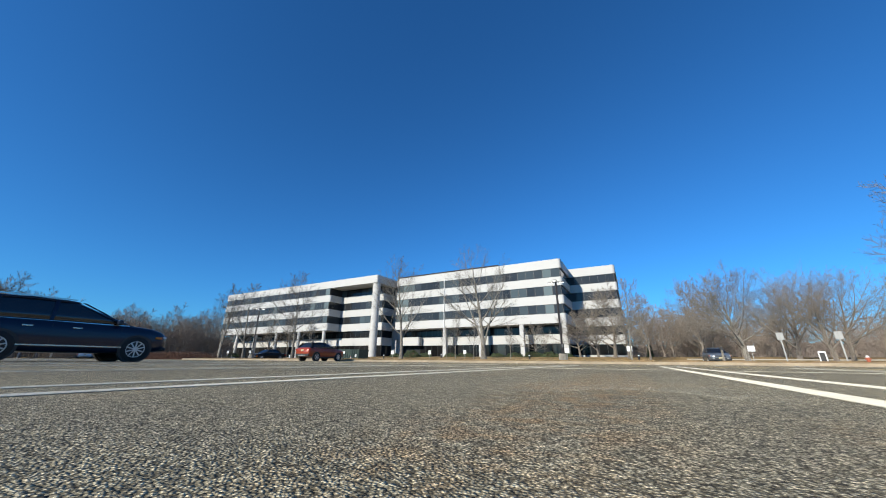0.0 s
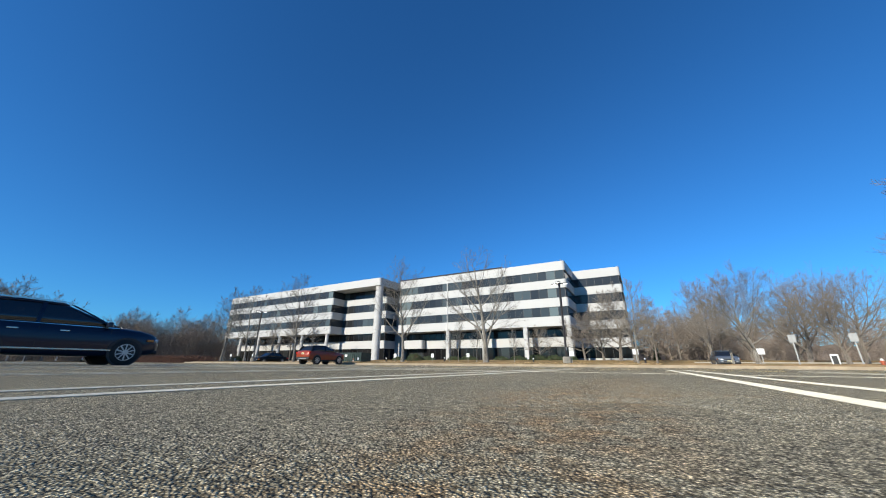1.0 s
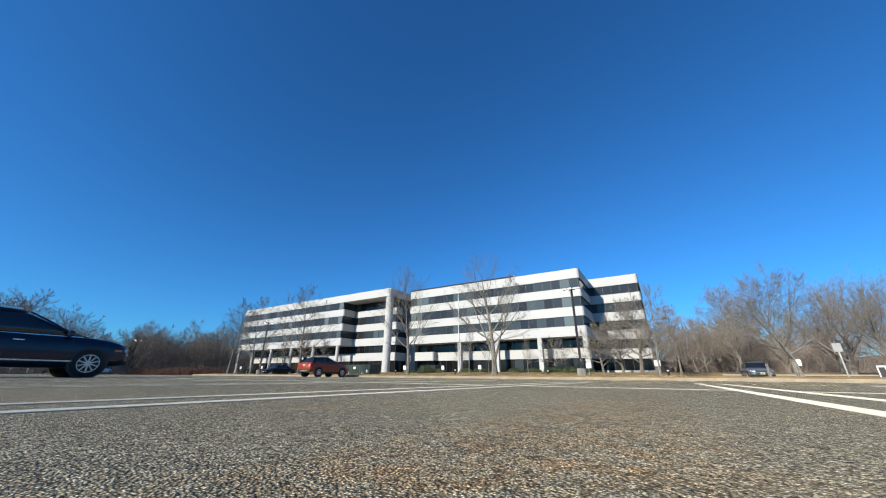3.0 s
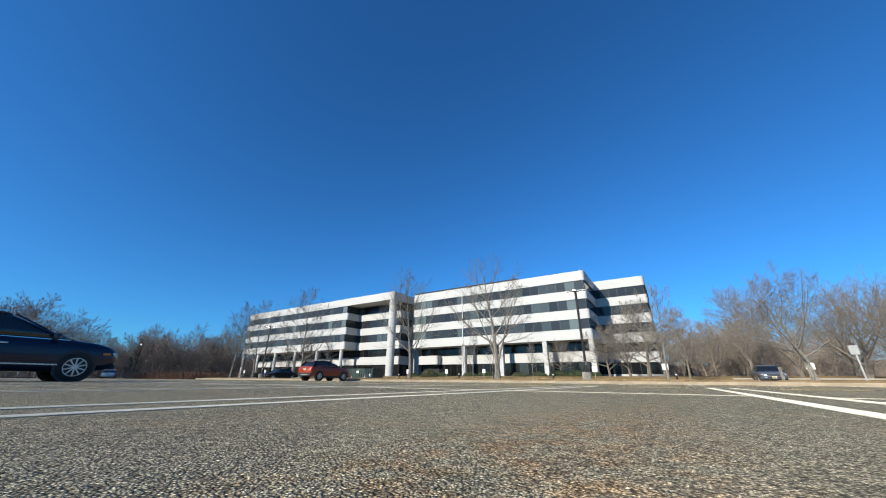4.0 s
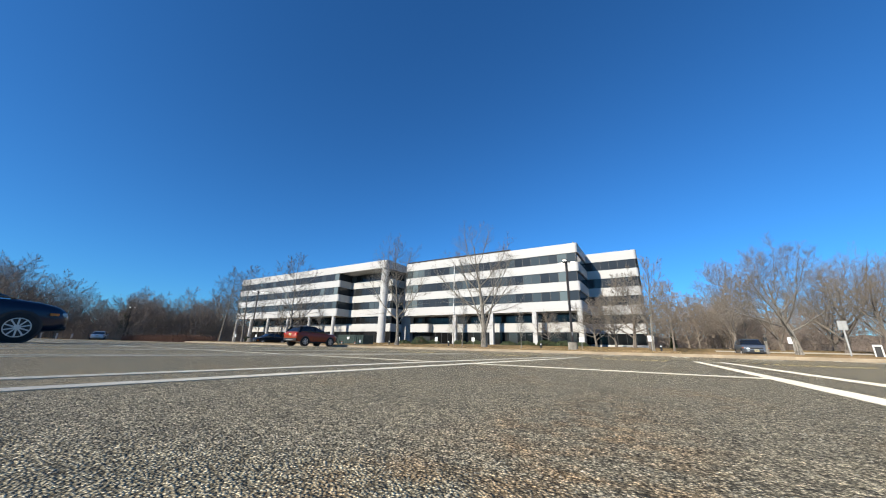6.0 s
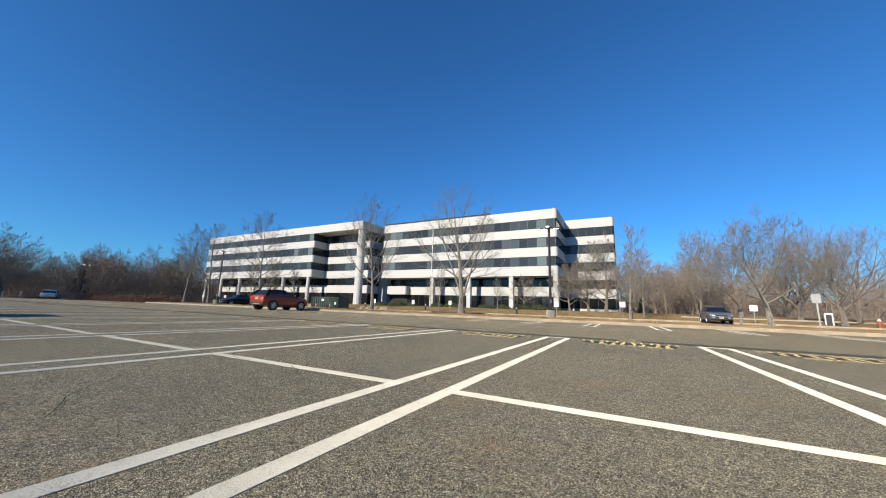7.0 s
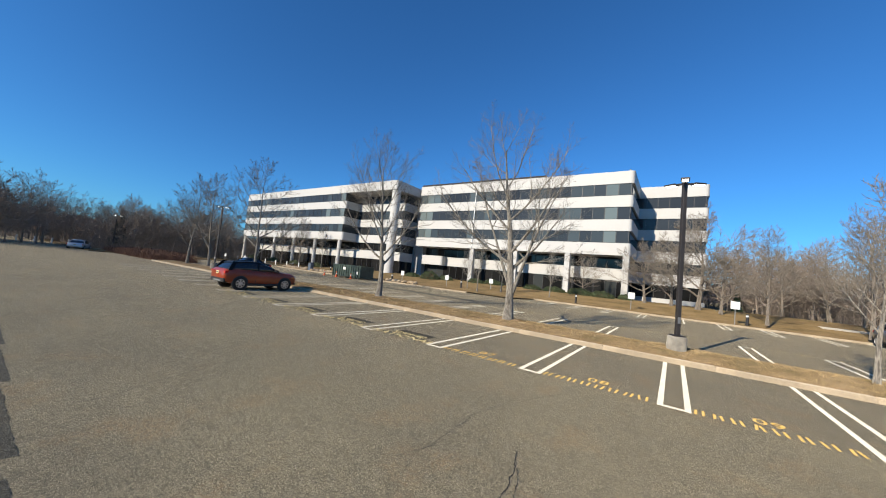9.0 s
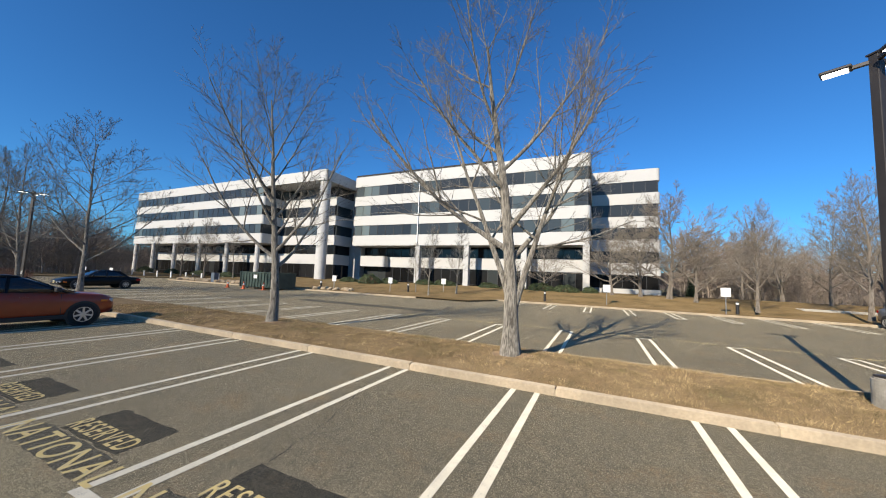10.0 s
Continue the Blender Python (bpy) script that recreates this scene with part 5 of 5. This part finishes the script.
BIG = [(-2.4, 0.45, 1.0, 0.84), (-2.28, 0.4, 1.12, 0.93), (-1.8, 0.32, 1.15, 0.99), (-0.5, 0.25, 1.14, 1.0), (0.95, 0.25, 1.12, 1.0), (1.3, 0.26, 1.11, 0.99), (1.75, 0.28, 1.07, 0.97), (2.1, 0.32, 1.0, 0.92), (2.3, 0.36, 0.9, 0.84), (2.4, 0.42, 0.76, 0.72)]
car("large_suv", "dark blue metallic sport utility car with chrome trim", BLUE_PAINT, 4.8, 1.94, BIG, 1.12, 1.72,
    (-2.28, -1.95, 0.02, 1.46, [(-1.75, -1.6, 0.14), (-0.55, -0.5, 0.08), (1.12, 0.05, 0.08)]), (-1.42, 1.48), 0.385, 10, (-13.2, -6.2, 0.0), 0, rails=True, cladding=False, chrome=True, spoke_w=0.035, post_mat=BLUE_PAINT)
car("compact_suv", "grey metallic sport utility car parked facing the lot", GREY_PAINT, 4.6, 1.9, [(y * 1.05, a, b, c) for y, a, b, c in SUV], 1.1, 1.68,
    (-2.15, -1.75, 0.3, 1.22, [(-1.7, -1.45, 0.2), (-0.35, -0.3, 0.1), (0.92, 0.35, 0.1)]), (-1.38, 1.4), 0.36, 5, (9.6, 37.3, 0.0), 180, cladding=True)
SALOON = [(-2.4, 0.42, 0.78, 0.82), (-2.28, 0.36, 0.93, 0.91), (-1.6, 0.28, 0.97, 0.98), (-0.4, 0.22, 0.93, 1.0), (0.9, 0.22, 0.9, 1.0), (1.3, 0.24, 0.88, 0.98), (1.9, 0.27, 0.8, 0.94), (2.25, 0.3, 0.68, 0.85), (2.4, 0.34, 0.58, 0.72)]
saloon = car("saloon_car", "black saloon car parked behind the planted strip", BLACK_PAINT, 4.8, 1.85, SALOON, 0.93, 1.44,
    (-1.9, -1.0, 0.3, 1.2, [(-1.55, -0.95, 0.2), (-0.25, -0.2, 0.09), (1.0, 0.35, 0.09)]), (-1.4, 1.42), 0.33, 8, (-43.4, 21.6, 0.0), 180, cladding=False)
car("saloon_car", "pale silver car parked at the edge of the woods", SILVER_PAINT, 4.7, 1.82, SALOON, 0.93, 1.45,
    (-1.9, -1.0, 0.3, 1.2, [(-1.55, -0.95, 0.2), (-0.25, -0.2, 0.09), (1.0, 0.35, 0.09)]), (-1.4, 1.42), 0.33, 8, (-78.5, 13.0, -0.06), 70, cladding=False)

# a hydrant and a cabinet by the right-hand trees
hyd = empty("hydrant", (22.0, 40.4, 0.15))
tagged(hyd, "faded red and white fire hydrant on the verge", "hydrant")
part("barrel", cyl((0, 0, -0.1), (0, 0, 0.6), 0.13, n=16), ORANGE_PLASTIC, hyd)
part("bonnet", cyl((0, 0, 0.6), (0, 0, 0.78), 0.15, 0.06, 16), SIGN_WHITE, hyd)
part("outlet", cyl((-0.22, 0, 0.45), (0.22, 0, 0.45), 0.06, n=12), ORANGE_PLASTIC, hyd)
cab = empty("kiosk_panel", (19.6, 42.5, 0.1), -20)
tagged(cab, "white framed notice panel standing on the verge", "notice panel")
part("frame", box(-0.3, 0.3, -0.08, 0.08, -0.2, 1.3, 0.03), SIGN_WHITE, cab)
part("dark_panel", box(-0.2, 0.2, -0.1, -0.079, 0.1, 1.15), BLACK, cab)


# ---------------------------------------------------------------- stencilled words
def word(text, x, y, size, stretch, up, parent, mat=YELLOW_PAINT):
    """A stencilled word; up: +1 to be read facing +y, -1 facing -y."""
    cu = bpy.data.curves.new("stencil_word", "FONT")
    cu.body, cu.size, cu.align_x, cu.extrude = text, size, "CENTER", 0.0005
    cu.space_character, cu.offset = 1.14, 0.003
    ob = new("stencil_word", cu)
    ob.parent = parent
    cu.materials.append(mat)
    ob.matrix_basis = pose(x, y, 0.0042, 0, 0, 0 if up > 0 else 180) @ Matrix.Diagonal((stretch, 1, 1, 1))
    return ob


def blocks(n, x, y, w, h, up, parent, seed, mat=YELLOW_PAINT):
    """Plain painted bars in place of a name: one a letter."""
    r = random.Random(seed)
    step = w / n
    for i in range(n):
        bm = bmesh.new()
        a = x - w / 2 + i * step
        wide = step * 0.16
        for off in (0.0, step * 0.42):
            lean = r.uniform(-0.035, 0.035)
            top = h * r.uniform(0.9, 1.0)
            b = a + off
            vs = [bm.verts.new(p) for p in ((b, y, 0.0036), (b + wide, y, 0.0036), (b + wide + lean, y + top, 0.0036), (b + lean, y + top, 0.0036))]
            bm.faces.new(vs)
        ex = bmesh.ops.extrude_face_region(bm, geom=bm.faces[:])
        for v in ex["geom"]:
            if isinstance(v, bmesh.types.BMVert):
                v.co.z += 0.001
        part("stencil_bar", bm, mat, parent)


def seal(x0, x1, y0, y1, z, mat, parent, seed, label=""):
    """A thin brushed-on patch with uneven edges."""
    r = random.Random(seed)
    bm = bmesh.new()
    pts = []
    for (ax, ay), (bx, by) in (((x0, y0), (x1, y0)), ((x1, y0), (x1, y1)), ((x1, y1), (x0, y1)), ((x0, y1), (x0, y0))):
        n = max(3, int((abs(bx - ax) + abs(by - ay)) / 0.12))
        pts += [(ax + (bx - ax) * i / n + r.uniform(-0.018, 0.018), ay + (by - ay) * i / n + r.uniform(-0.018, 0.018)) for i in range(n)]
    low, top = [bm.verts.new((*p, 0.0)) for p in pts], [bm.verts.new((*p, z)) for p in pts]
    bm.faces.new(top)
    for i in range(len(pts)):
        j = (i + 1) % len(pts)
        bm.faces.new((low[i], low[j], top[j], top[i]))
    part("sealer_patch", bm, mat, parent, label)


def lettering(k, row, seed):
    xc = (k + 0.5) * W
    t = empty("bay_lettering", (0, 0, 0))
    t.matrix_basis = pose(xc, 0, 0)
    tagged(t, "worn yellow stencilled bay lettering on a black patch", "lettering", "stencilled bay lettering")
    if row == "near":
        seal(-0.76, 0.72, 1.74, 2.22, 0.0026, SEAL, t, seed, "black sealer patch")
        word("RESERVED", 0.06, 1.72, 0.3, 0.78, -1, t)
        blocks(4, 0.05, 1.8, 1.42, 0.32, -1, t, seed)
        blocks(6, 0.05, 2.2, 1.76, 0.33, -1, t, seed + 50)
    elif row == "word":
        seal(-0.6, 0.7, 10.79, 11.42, 0.0026, SEAL, t, seed, "black sealer patch")
        seal(-0.95, 0.9, 10.42, 10.76, 0.0022, PATCH, t, seed + 9)
        word("RESERVED", 0.0, 10.84, 0.36, 0.72, 1, t)
        word("NATIONAL", 0.0, 10.42, 0.46, 0.95, 1, t)
    else:
        tagged(t, "amber stencilled number and bars across a bay mouth" if row else "amber stencilled bars across a bay mouth", "lettering", "stencilled bay lettering")
        blocks(8, 0.0, 10.36, 2.15, 0.31, 1, t, seed, AMBER_PAINT)
        if row:
            word(row, 0.0, 10.8, 0.42, 1.0, 1, t, AMBER_PAINT)
    return t


for k in range(-16, 8):
    lettering(k, "near", 400 + k)
for k in range(-9, -3):
    if k != -9:
        lettering(k, "word", 500 + k)
for k, num in ((-3, "07"), (-2, "08"), (-1, "09"), (0, ""), (1, ""), (2, ""), (3, "")):
    lettering(k, num, 600 + k)
for k in range(-6, 6):
    t = empty("bay_lettering", (0, 0, 0))
    t.matrix_basis = pose((k + 0.5) * W, 14.0, 0)
    tagged(t, "faint worn stencilled bars along a bay mouth", "lettering", "stencilled bay lettering")
    blocks(8, 0.0, 10.1, 2.1, 0.2, -1, t, 700 + k)
